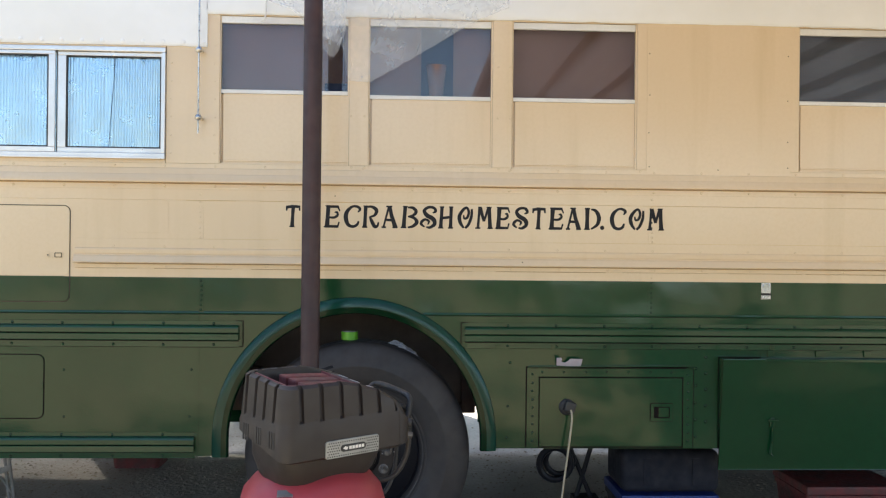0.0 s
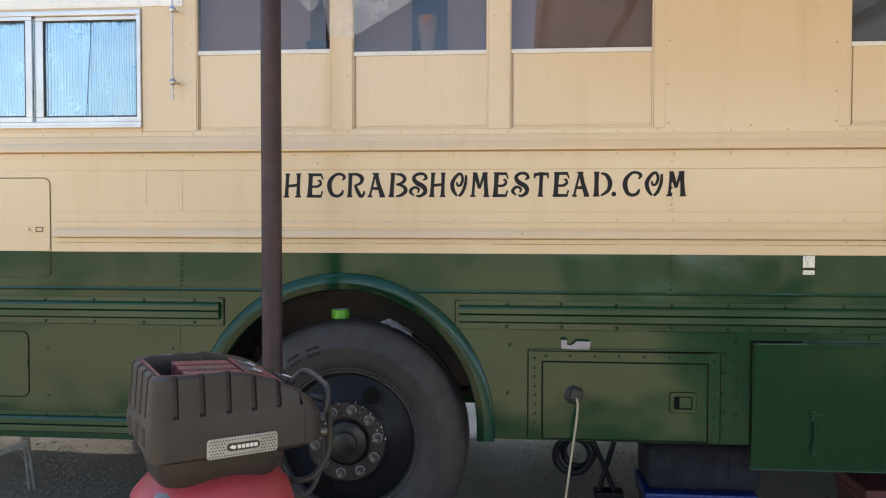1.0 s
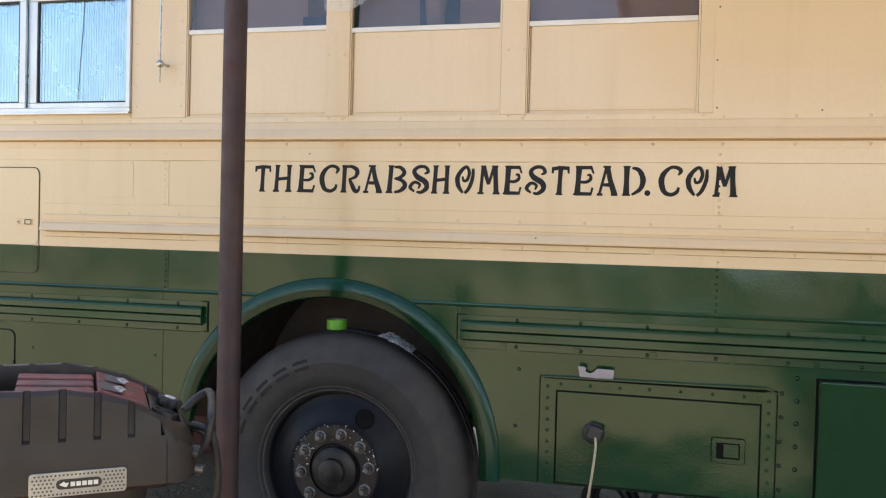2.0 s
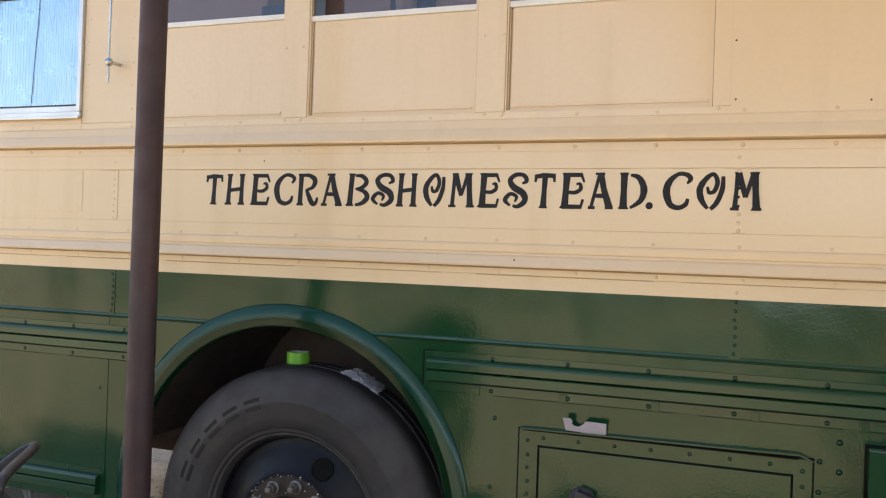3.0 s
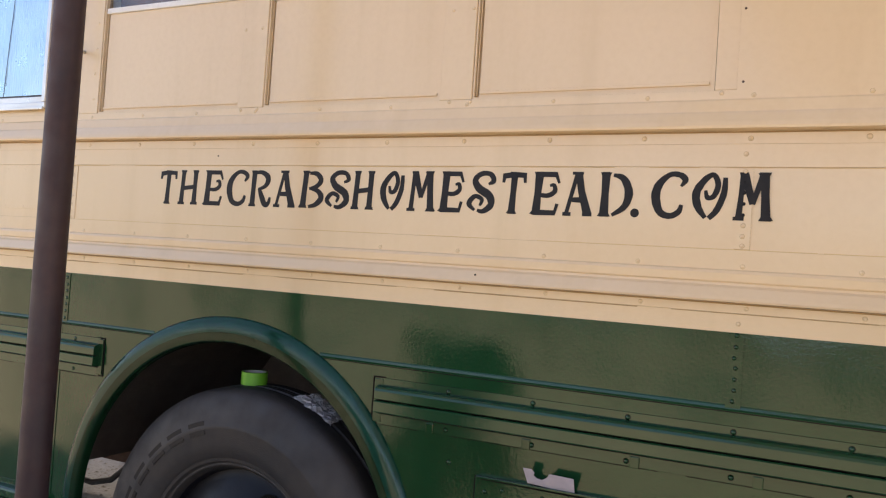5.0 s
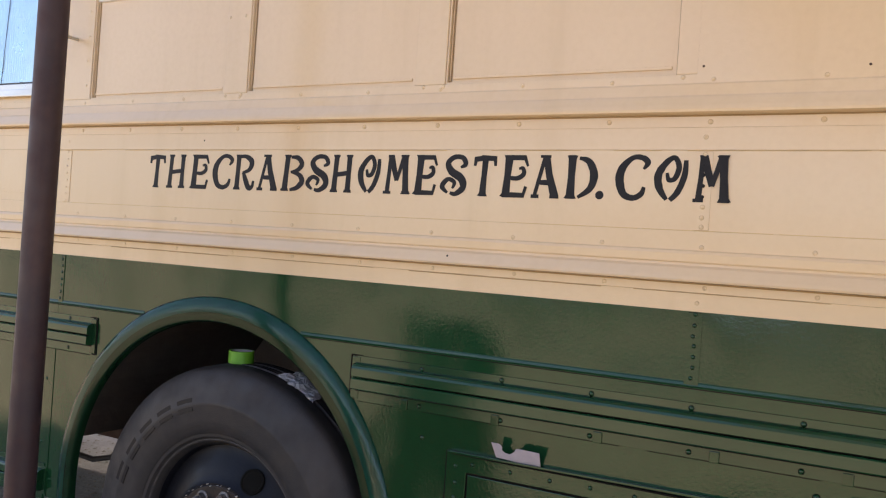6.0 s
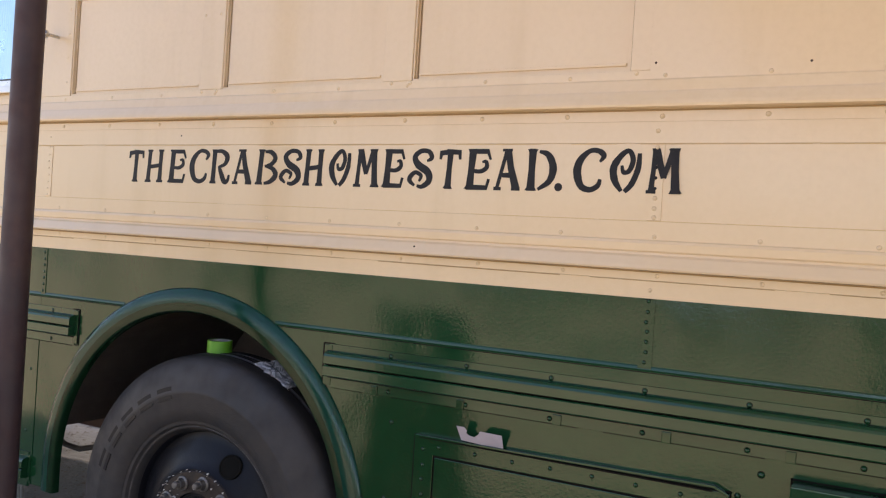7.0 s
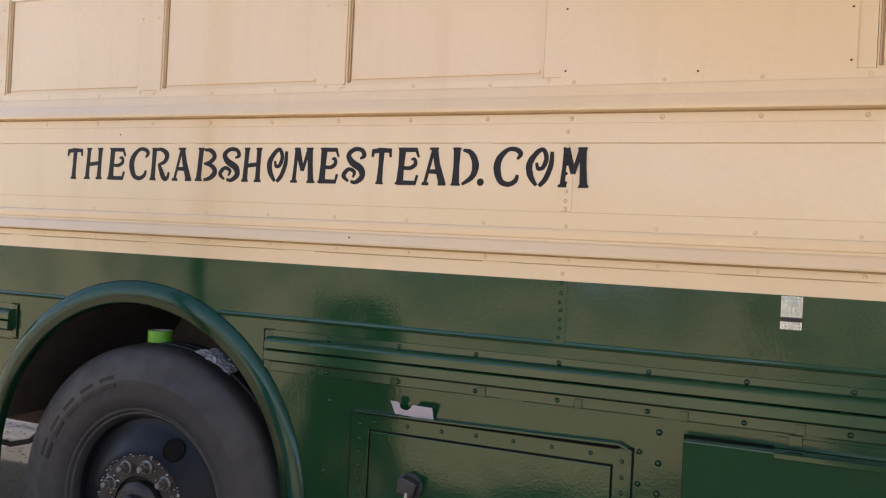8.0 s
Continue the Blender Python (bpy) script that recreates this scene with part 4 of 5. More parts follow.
for letter, xa, xb in SPANS:
    bm = bmesh.new()
    base = BASE + 0.004 * (xa + 0.53) / 1.8
    front = SIDE - 0.0008 if not 1.2 < xa else SIDE - 0.0030
    if letter == ".":
        lathe([(0.0, 0.0008), (0.0095, 0.0008), (0.0105, 0.0)], 16, "Y", bm=bm)
        moved(bm, Matrix.Translation(((xa + xb) / 2, SIDE, base + 0.010)))
    else:
        for s, (pts, widths, curved) in enumerate(GLYPHS[letter]):
            line = [(p[0] * (xb - xa), p[1] * TALL, w) for p, w in zip(pts, widths)]
            line = smooth_line(line) if curved else line
            left, right = [], []
            for i, (x, z, w) in enumerate(line):
                a, b = line[max(i - 1, 0)], line[min(i + 1, len(line) - 1)]
                dx, dz = b[0] - a[0], b[1] - a[1]
                ln_ = math.hypot(dx, dz) or 1
                w = w * (1 + 0.10 * noise.noise((x * 160, z * 160, xa)))
                left.append((xa + x - dz / ln_ * w / 2, base + z + dx / ln_ * w / 2))
                right.append((xa + x + dz / ln_ * w / 2, base + z - dx / ln_ * w / 2))
            y = front - 0.00012 * s
            lv = [[bm.verts.new((p[0], yy, p[1])) for p in left] for yy in (y, SIDE + 0.001)]
            rv = [[bm.verts.new((p[0], yy, p[1])) for p in right] for yy in (y, SIDE + 0.001)]
            for i in range(len(line) - 1):
                bm.faces.new((lv[0][i], lv[0][i + 1], rv[0][i + 1], rv[0][i]))
                bm.faces.new((lv[0][i], lv[1][i], lv[1][i + 1], lv[0][i + 1]))
                bm.faces.new((rv[0][i], rv[0][i + 1], rv[1][i + 1], rv[1][i]))
            for i in (0, -1):
                bm.faces.new((lv[0][i], rv[0][i], rv[1][i], lv[1][i]))
    part("letter", bm, INK, belt)

# ---- hatches, doors and fittings on the skirt ----
SEAM = material("dirty_hatch_seam", (0.085, 0.062, 0.042), (0.05, 0.04, 0.028), rough=0.9, grain=80, patch=12)
hatch = part("access_hatch", prism(rounded(-2.62, -1.541, 1.398, 1.725, 0.028), SIDE - 0.0032, SIDE - 0.0002), CREAM, bus, "rounded access hatch painted cream over green")
part("hatch_gasket", ring_outline(-2.626, -1.536, 1.275, 1.731, 0.032, 0.0034, SIDE - 0.0020, SIDE - 0.0001), SEAM, hatch)
part("hatch_foot", prism(rounded(-2.62, -1.541, 1.281, 1.3975, 0.028), SIDE - 0.0030, SIDE - 0.0002), GREEN, hatch, "green lower part of the hatch")
latch = part("hatch_latch", box(-1.652, -1.568, SIDE - 0.007, SIDE - 0.0033, 1.482, 1.510, 0.002), CREAM, hatch)
part("keyhole", moved(lathe([(0.003, 0.002), (0.0045, 0.004), (0.008, 0.004), (0.009, 0.0)], 16, "Y"), Matrix.Translation((-1.636, SIDE - 0.007, 1.496))), CREAM, hatch)
part("key_slot", moved(lathe([(0.0, 0.0022), (0.0032, 0.0022)], 10, "Y"), Matrix.Translation((-1.636, SIDE - 0.007, 1.496))), GAP, hatch)
part("finger_slot", ring_outline(-1.606, -1.572, 1.485, 1.507, 0.003, 0.0032, SIDE - 0.0082, SIDE - 0.0068), GAP, hatch)
small = part("fuel_door", prism(rounded(-2.10, -1.654, 0.731, 1.026, 0.030), SIDE - 0.0028, SIDE - 0.0002), GREEN, bus, "green rounded small door")
part("door_gasket", ring_outline(-2.105, -1.649, 0.726, 1.031, 0.034, 0.004, SIDE - 0.0016, SIDE - 0.0001), GAP, small)
part("catch", box(-1.668, -1.652, SIDE - 0.008, SIDE - 0.0029, 0.868, 0.896, 0.002), GREEN, small)
part("seam_strip", box(-0.9395, -0.9315, SIDE - 0.0022, SIDE - 0.0002, SKIRT_L, 1.066), GREEN, bus)

# riveted door with the power inlet
bay = part("bay_door_frame", prism([(0.627, 0.592), (0.627, 0.978), (1.436, 0.978), (1.436, 0.592), (1.389, 0.592), (1.389, 0.934), (0.684, 0.934), (0.684, 0.592)],
                                   SIDE - 0.0065, SIDE - 0.0002, 0.001), GREEN, bus, "riveted green frame round the bay door")
part("drip_edge", prism([(0.632, 0.979), (0.632, 0.984), (1.405, 0.992), (1.440, 0.976), (1.436, 0.9725), (1.402, 0.986)], SIDE - 0.017, SIDE - 0.0004, 0.001), GREEN, bay)
part("frame_shadow_gap", ring_outline(0.6225, 1.4405, 0.592, 0.9825, 0.003, 0.0062, SIDE - 0.0030, SIDE - 0.0001), GAP, bay)
part("drip_gap", box(0.640, 1.400, SIDE - 0.0072, SIDE - 0.0003, 0.9745, 0.9785), GAP, bay)
part("reveal", box(0.684, 1.389, SIDE - 0.0015, SIDE - 0.0003, 0.594, 0.9335), GAP, bay)
bay_door = part("bay_door", box(0.6893, 1.3837, SIDE - 0.0055, SIDE - 0.0016, 0.5985, 0.9283, 0.0015), GREEN, bus, "green bay door with a power inlet")
for k in range(9):
    rivet(bay, 0.655, 0.945 - 0.040 * k, 0.0065, "green", 0.85)
    rivet(bay, 1.412, 0.945 - 0.040 * k, 0.0065, "green", 0.85)
for k in range(7):
    rivet(bay, 0.700 + 0.105 * k, 0.957, 0.0065, "green", 0.85)
part("pocket_seam", ring_outline(1.226, 1.340, 0.718, 0.810, 0.010, 0.005, SIDE - 0.0062, SIDE - 0.0054), GAP, bay_door)
pocket = part("latch_pocket", ring_outline(1.229, 1.337, 0.721, 0.807, 0.008, 0.015, SIDE - 0.0115, SIDE - 0.0050), GREEN, bay_door)
part("pocket_floor", box(1.243, 1.323, SIDE - 0.0062, SIDE - 0.0056, 0.735, 0.793), GAP, bay_door)
part("paddle", box(1.268, 1.318, SIDE - 0.0090, SIDE - 0.0063, 0.741, 0.787, 0.002), GREEN, bay_door)
inlet = part("power_inlet", moved(lathe([(0.0, 0.010), (0.030, 0.010), (0.036, 0.007), (0.040, 0.0)], 28, "Y"), Matrix.Translation((0.822, SIDE - 0.0055, 0.788))), BLACK, bay_door,
             "round black power inlet", smooth=True)
part("inlet_cap", moved(box(-0.026, 0.026, -0.045, -0.008, -0.024, 0.026, 0.008), Matrix.Translation((0.830, SIDE - 0.008, 0.794)) @ Matrix.Rotation(0.3, 4, "Y")), BLACK, bay_door)
CORD = material("tan_cord", (0.50, 0.42, 0.28), (0.38, 0.32, 0.22), rough=0.7, grain=80, patch=20)
cord = tagged(part("power_cord", tube(smooth_line([(0.832, SIDE - 0.050, 0.782), (0.835, SIDE - 0.066, 0.750), (0.826, SIDE - 0.070, 0.66), (0.798, SIDE - 0.075, 0.45),
                                                   (0.766, SIDE - 0.085, 0.20), (0.748, SIDE - 0.10, 0.04), (0.735, SIDE - 0.16, 0.008), (0.68, SIDE - 0.45, 0.006), (0.9, SIDE - 0.9, 0.006),
                                                   (1.7, SIDE - 1.0, 0.006)]), 0.0048, 8), CORD, smooth=True),
              "tan extension cord hanging from the power inlet to the ground", "cord")

# torn card stuck above the bay door
CARD = material("grey_lilac_card", (0.52, 0.46, 0.51), (0.42, 0.38, 0.43), rough=0.75, grain=60, patch=20)
TEAR = [(0.0, 0.050), (0.022, 0.050), (0.028, 0.040), (0.024, 0.030), (0.032, 0.022), (0.044, 0.020), (0.052, 0.026), (0.060, 0.033), (0.064, 0.042), (0.070, 0.044), (0.126, 0.042),
        (0.122, -0.006), (0.004, 0.002)]
bm = prism(TEAR, -0.0008, 0.0)
moved(bm, Matrix.Translation((0.764, SIDE - 0.010, 0.988)) @ Matrix.Rotation(radians(33), 4, "X"))
tagged(part("torn_card", bm, CARD), "torn lilac-grey card tucked over the green bay door", "card")

# hinged flap
bm = box(1.565, 2.75, SIDE - 0.060, SIDE - 0.0005, 0.484, 1.030, 0.003)
for v in bm.verts:
    if v.co.y < SIDE - 0.010:
        v.co.y += (1.030 - v.co.z) * 0.112      # leans in at its foot
flap = part("hinged_flap", bm, GREEN, bus, "large green hinged flap with a T handle")
part("flap_gap", box(1.5605, 1.5645, SIDE - 0.0025, SIDE - 0.0003, SKIRT_R, 1.034), GAP, flap)
part("flap_gap", box(1.5605, 1.7695, SIDE - 0.0025, SIDE - 0.0003, 1.0305, 1.0345), GAP, flap)
part("hinge", box(1.770, 2.75, SIDE - 0.063, SIDE - 0.0585, 1.016, 1.030, 0.002), GREEN, flap)
part("hinge_leaf", box(1.770, 2.75, SIDE - 0.004, SIDE - 0.0005, 1.0305, 1.058, 0.001), GREEN, flap)
for k in range(4):
    part("hinge_tab", box(1.800 + 0.24 * k, 1.832 + 0.24 * k, SIDE - 0.012, SIDE - 0.0045, 1.036, 1.066, 0.002), GREEN, flap)
part("t_handle", box(1.795, 1.845, SIDE - 0.044, SIDE - 0.034, 0.726, 0.738, 0.003), GREEN, flap)
part("handle_bar", tube([(1.818, SIDE - 0.036, 0.732), (1.819, SIDE - 0.030, 0.640), (1.812, SIDE - 0.023, 0.57), (1.826, SIDE - 0.021, 0.555)], 0.006, 8), GREEN, flap)
part("handle_base", box(1.806, 1.830, SIDE - 0.034, SIDE - 0.0180, 0.700, 0.745, 0.003), GREEN, flap)

# bright toggle latch on the seam of the two colours
ZINC = material("zinc_plate", (0.50, 0.56, 0.63), (0.40, 0.45, 0.52), rough=0.16, metal=0.95, grain=120, patch=30)
toggle = part("toggle_latch", box(1.769, 1.817, SIDE - 0.003, SIDE - 0.0003, 1.343, 1.395, 0.001), ZINC, bus, "shiny zinc toggle latch")
part("strike_plate", box(1.769, 1.817, SIDE - 0.003, SIDE - 0.0003, 1.314, 1.334, 0.001), ZINC, toggle)
part("hasp", prism([(1.780, 1.388), (1.806, 1.388), (1.809, 1.380), (1.806, 1.371), (1.798, 1.369), (1.798, 1.352), (1.788, 1.352), (1.788, 1.369), (1.780, 1.371), (1.777, 1.380)],
                   SIDE - 0.008, SIDE - 0.0032, 0.001), ZINC, toggle)
part("roller", tube([(1.772, SIDE - 0.005, 1.339), (1.814, SIDE - 0.005, 1.339)], 0.004, 8), BLACK, toggle)
for x, z in ((1.779, 1.391), (1.807, 1.391), (1.779, 1.324), (1.807, 1.324)):
    part("screw", moved(lathe([(0.0, 0.002), (0.003, 0.0016), (0.0042, 0.0)], 10, "Y"), Matrix.Translation((x, SIDE - 0.003, z))), STEEL, toggle)

# ---- small things on the tyre ----
TAPE = material("lime_tape", (0.14, 0.45, 0.03), (0.11, 0.38, 0.03), rough=0.45, grain=60, patch=20)
tape = thing("tape_roll", "roll of lime green masking tape lying on the tyre", "tape", at=(-0.235, 4.232, 1.0895))
part("tape_band", lathe([(0.040, 0.0), (0.041, 0.001), (0.041, 0.039), (0.040, 0.040), (0.035, 0.040), (0.035, 0.0)], 32, close=True), TAPE, tape, smooth=True)
part("tape_core", lathe([(0.0348, 0.0005), (0.0348, 0.0395), (0.0335, 0.0395), (0.0335, 0.0005)], 32, close=True), CARD, tape, "grey cardboard core", smooth=True)
CLOTH = material("white_rag", (0.82, 0.82, 0.86), (0.64, 0.64, 0.70), rough=0.9, grain=50, patch=14, relief=0.002, relief_size=80)
bm = bmesh.new()
N = 34
g = []
for i in range(N + 1):
    row = []
    for j in range(N + 1):
        u, v = i / N - 0.5, j / N - 0.5
        x = 0.030 + 0.128 * u * (1 - 0.3 * v)
        y = 4.228 + 0.105 * v
        top = 0.546 + math.sqrt(max(0.0, 0.547 ** 2 - (x + 0.184) ** 2))
        edge = max(0.0, 1 - 2 * max(abs(u), abs(v)))
        lump = 0.022 * (0.5 + 0.5 * noise.noise((u * 5, v * 5, 7))) * min(1, edge * 3) * (0.35 + 0.65 * (u < 0.12)) + 0.010 * abs(noise.noise((u * 16, v * 14, 2)))
        droop = -max(0.0, 4.155 - y) * 0.8
        row.append(bm.verts.new((x + 0.012 * noise.noise((u * 9, v * 9, 5)), y + 0.012 * noise.noise((u * 9, v * 9, 9)), top + 0.003 + lump + droop)))
    g.append(row)
for a, b in zip(g, g[1:]):
    for j in range(N):
        bm.faces.new((a[j], a[j + 1], b[j + 1], b[j]))
bmesh.ops.solidify(bm, geom=bm.faces[:], thickness=0.0015)
tagged(part("rag", bm, CLOTH, smooth=True), "crumpled white rag lying on the tyre", "rag")

# ---- the air compressor ----
SHELL = material("taupe_plastic", (0.029, 0.0205, 0.0165), (0.024, 0.017, 0.014), rough=0.5, grain=60, patch=5, relief=0.0003, relief_size=500)
RED = material("faded_red_paint", (0.42, 0.050, 0.060), (0.34, 0.045, 0.055), rough=0.4, grain=40, patch=4)
DULLRED = material("dusty_red_plastic", (0.19, 0.030, 0.030), (0.085, 0.038, 0.037), rough=0.55, grain=50, patch=14, streaks=None)
GRILLE = material("silver_grille", (0.44, 0.44, 0.43), (0.32, 0.32, 0.31), rough=0.4, metal=0.7, grain=200, patch=20)
CHROME = material("gauge_chrome", (0.16, 0.155, 0.15), (0.09, 0.088, 0.085), rough=0.4, metal=0.8, grain=80, patch=20)
comp = thing("air_compressor", "upright air compressor with a taupe motor cover over a red tank", "air compressor")
comp.matrix_basis = pose(-0.232, 2.598, 0, 0, 0, 37.9)
A0, A1, B0, B1 = -0.198, 0.262, -0.165, 0.105


def cover_outline(grow, notches):
    """The plan of the motor cover, with cooling notches cut into its sides."""
    x0, x1, y0, y1, r = A0 - grow, A1 + grow, B0 - grow, B1 + grow, 0.035
    out = []
    for corner in (arc(x0 + r, y0 + r, r, 180, 270, 5), [], arc(x1 - 0.07, y0 + 0.07, 0.07, 270, 360, 7), arc(x1 - 0.07, y1 - 0.07, 0.07, 0, 90, 7), [], arc(x0 + r, y1 - r, r, 90, 180, 5)):
        if corner:
            out += corner
            continue
        front = len(out) < 10
        for k in range(6):
            c = (-0.138 + 0.066 * k) if front else (0.192 - 0.066 * k)
            y, d = (y0, notches) if front else (y1, -notches)
            s = 0.0075 if front else -0.0075
            out += [(c - s, y), (c - s * 0.8, y + d), (c + s * 0.8, y + d), (c + s, y)]
    for k in range(4):
        c = 0.055 - 0.055 * k
        out += [(x0, c + 0.0075), (x0 + notches, c + 0.006), (x0 + notches, c - 0.006), (x0, c - 0.0075)]
    return out


def top_z(a, b):
    z = 1.146 + (b - B0) * 0.09
    if a > 0.02:
        z -= 0.30 * (a - 0.02) + 0.9 * max(0.0, a - 0.12) ** 1.5
    return z


bm = bmesh.new()
tiers = [(-0.036, 0.0, 0.930), (-0.010, 0.0, 0.940), (0.004, 0.0, 0.950), (0.004, 0.0, 1.035), (0.0, 0.0, 1.052), (0.0, 0.009, 1.058), (-0.008, 0.010, None), (-0.018, 0.006, 0.008),
         (-0.026, 0.0, 0.006), (-0.031, 0.0, -0.052)]
rings = []
for grow, notch, z in tiers:
    pts = cover_outline(grow, notch)
    ring = []
    for a, b in pts:
        zz = z if z is not None and z > 0.5 else top_z(a, b) + (z or 0)
        if z is not None and z > 1.03 and zz > top_z(a, b) - 0.02:
            zz = top_z(a, b) - 0.02
        if z is not None and 0.9 < z < 0.96:
            zz += 0.060 * min(1.0, max(0.0, (b - B0) / (B1 - B0))) * min(1.0, max(0.0, (-0.02 - a) / 0.15))
        ring.append(bm.verts.new((a, b, zz)))
    rings.append(ring)
for r0, r1 in zip(rings, rings[1:]):
    n = len(r0)
    for i in range(n):
        bm.faces.new((r0[i], r0[(i + 1) % n], r1[(i + 1) % n], r1[i]))
bm.faces.new(rings[0][::-1])
part("motor_cover", bm, SHELL, comp, "dusty taupe plastic motor cover with cooling slots", smooth=True)
bm = bmesh.new()
g = [[bm.verts.new((A0 + 0.042 + (A1 - A0 - 0.10) * i / 24, B0 + 0.042 + (B1 - B0 - 0.084) * j / 8, 0)) for j in range(9)] for i in range(25)]
for row in g:
    for v in row:
        v.co.z = top_z(v.co.x, v.co.y) - 0.044
for a, b in zip(g, g[1:]):
    for j in range(8):
        bm.faces.new((a[j], b[j], b[j + 1], a[j + 1]))
part("top_deck", bm, BLACK, comp, "black recessed top")
for k in range(3):
    b = -0.090 + 0.054 * k
    bm = box(-0.098, 0.055, b - 0.021, b + 0.021, -0.046, 0.000, 0.006)
    for v in bm.verts:
        v.co.z += top_z(v.co.x, v.co.y)
    part("red_rib", bm, DULLRED, comp, "dusty dark red rib")
bm = box(0.060, 0.165, -0.115, 0.060, -0.046, 0.0055, 0.006)
for v in bm.verts:
    v.co.z += top_z(v.co.x, v.co.y)
part("control_deck", bm, DULLRED, comp, "worn red control panel")
for pts in ([(-0.165, -0.128), (0.060, -0.128)], [(-0.166, -0.126), (-0.166, 0.050)]):
    own = tube([(a, b, 0.0) for a, b in pts], 0.0055, 8)
    for v in own.verts:
        v.co.z += top_z(v.co.x, v.co.y) + 0.003
    part("red_edge", own, DULLRED, comp, "red edge of the cover's open top")
GREY = material("worn_grey_print", (0.10, 0.10, 0.11), (0.06, 0.06, 0.065), rough=0.6, grain=90, patch=40)
SCUFF = material("scuffed_white_print", (0.62, 0.62, 0.60), (0.30, 0.28, 0.27), rough=0.6, grain=200, patch=60)
for a, b in ((0.090, -0.060), (0.100, 0.018)):
    own = box(a - 0.022, a + 0.022, b - 0.030, b + 0.026, 0.0057, 0.0065)
    for v in own.verts:
        v.co.z += top_z(v.co.x, v.co.y)
    mark = part("panel_mark", own, GREY, comp, "worn grey printed patch on the control panel")
    bm = None
    for da, db, wide, turn in ((0.013, -0.012, 0.016, 0.5), (0.022, -0.004, 0.020, -0.3), (0.012, 0.004, 0.012, 0.9), (0.024, 0.010, 0.014, 0.4), (0.016, 0.017, 0.010, -0.6)):
        own = moved(box(-0.0030, 0.0030, -wide * 0.75, wide * 0.75, 0.0066, 0.0072), Matrix.Translation((a + da, b + db, 0)) @ Matrix.Rotation(turn, 4, "Z"))
        for v in own.verts:
            v.co.z += top_z(v.co.x, v.co.y)
        bm = merge(bm, own)
    part("print_bars", bm, SCUFF, mark, "scuffed white print in plain bars")
own = tube([(-0.055, -0.117, 0.0), (0.050, -0.108, 0.0)], 0.003, 8)
for v in own.verts:
    v.co.z += top_z(v.co.x, v.co.y) - 0.010
part("cover_clip", own, ALU, comp, "thin bright wire")
bm = box(0.170, 0.247, -0.122, 0.068, -0.060, -0.006, 0.010)
for v in bm.verts:
    v.co.z += top_z(v.co.x, v.co.y)
part("gauge_panel", bm, BLACK, comp, "black gauge panel")
for b in (-0.115, 0.030):
    own = tube([(0.168, b, 0.0), (0.172, b + 0.075, 0.0)], 0.0022, 6)
    for v in own.verts:
        v.co.z += top_z(v.co.x, v.co.y) + 0.001
    part("panel_edge", own, GREY, comp)
m = Matrix.Translation((0.199, -0.068, top_z(0.199, -0.068) - 0.006)) @ Matrix.Rotation(radians(20), 4, "Y")
gauge = part("gauge", moved(lathe([(0.0, 0.001), (0.024, 0.001), (0.025, 0.009), (0.029, 0.009), (0.031, -0.004)], 28), m), BLACK, comp, "black-rimmed pressure gauge", smooth=True)
part("dial", moved(lathe([(0.0, 0.0022), (0.0235, 0.0022)], 24), m), CHROME, gauge)
part("needle", moved(box(-0.0012, 0.0012, -0.003, 0.017, 0.0028, 0.0038), m @ Matrix.Rotation(0.8, 4, "Z")), BLACK, gauge)
m = Matrix.Translation((0.212, 0.018, top_z(0.212, 0.018) - 0.008)) @ Matrix.Rotation(radians(20), 4, "Y")
bm = bmesh.new()
rings = [[bm.verts.new(((r + grip * math.cos(5 * t)) * math.cos(t), (r + grip * math.cos(5 * t)) * math.sin(t), z)) for t in [2 * math.pi * k / 60 for k in range(60)]]
         for r, grip, z in ((0.018, 0.0, -0.004), (0.018, 0.0, 0.006), (0.025, 0.0045, 0.007), (0.027, 0.0045, 0.012), (0.027, 0.0045, 0.022), (0.024, 0.004, 0.026))]
for r0, r1 in zip(rings, rings[1:]):
    for k in range(60):
        bm.faces.new((r0[k], r0[(k + 1) % 60], r1[(k + 1) % 60], r1[k]))
bm.faces.new(rings[-1])
knob = part("regulator_knob", moved(bm, m), BLACK, comp, "black lobed regulator knob with a chrome cap", smooth=True)
part("knob_cap", moved(lathe([(0.0, 0.0275), (0.006, 0.0275), (0.007, 0.0262), (0.011, 0.0262), (0.0125, 0.0285), (0.0145, 0.0272), (0.0145, 0.024)], 24), m), ALU, knob, smooth=True)
bm = bmesh.new()
rings = []
for z, s, r in ((0.990, 0.93, 0.05), (0.932, 0.92, 0.05), (0.885, 0.87, 0.07), (0.850, 0.79, 0.09)):
    rings.append([bm.verts.new((x, y, z)) for x, y in rounded(-0.185 * s, 0.185 * s, -0.150 * s, 0.110 * s, r)])
for r0, r1 in zip(rings, rings[1:]):
    for i in range(len(r0)):
        bm.faces.new((r0[i], r0[(i + 1) % len(r0)], r1[(i + 1) % len(r0)], r1[i]))
bm.faces.new(rings[0])
bm.faces.new(rings[-1][::-1])
part("cover_skirt", bm, SHELL, comp, smooth=True)
BADGE_Y = B0 - 0.004
bm = prism(rounded(-0.066, 0.118, 0.944, 0.994, 0.008), BADGE_Y - 0.005, BADGE_Y + 0.004, 0.0015)
badge = part("badge", bm, GRILLE, comp, "silver perforated badge")
bm = None
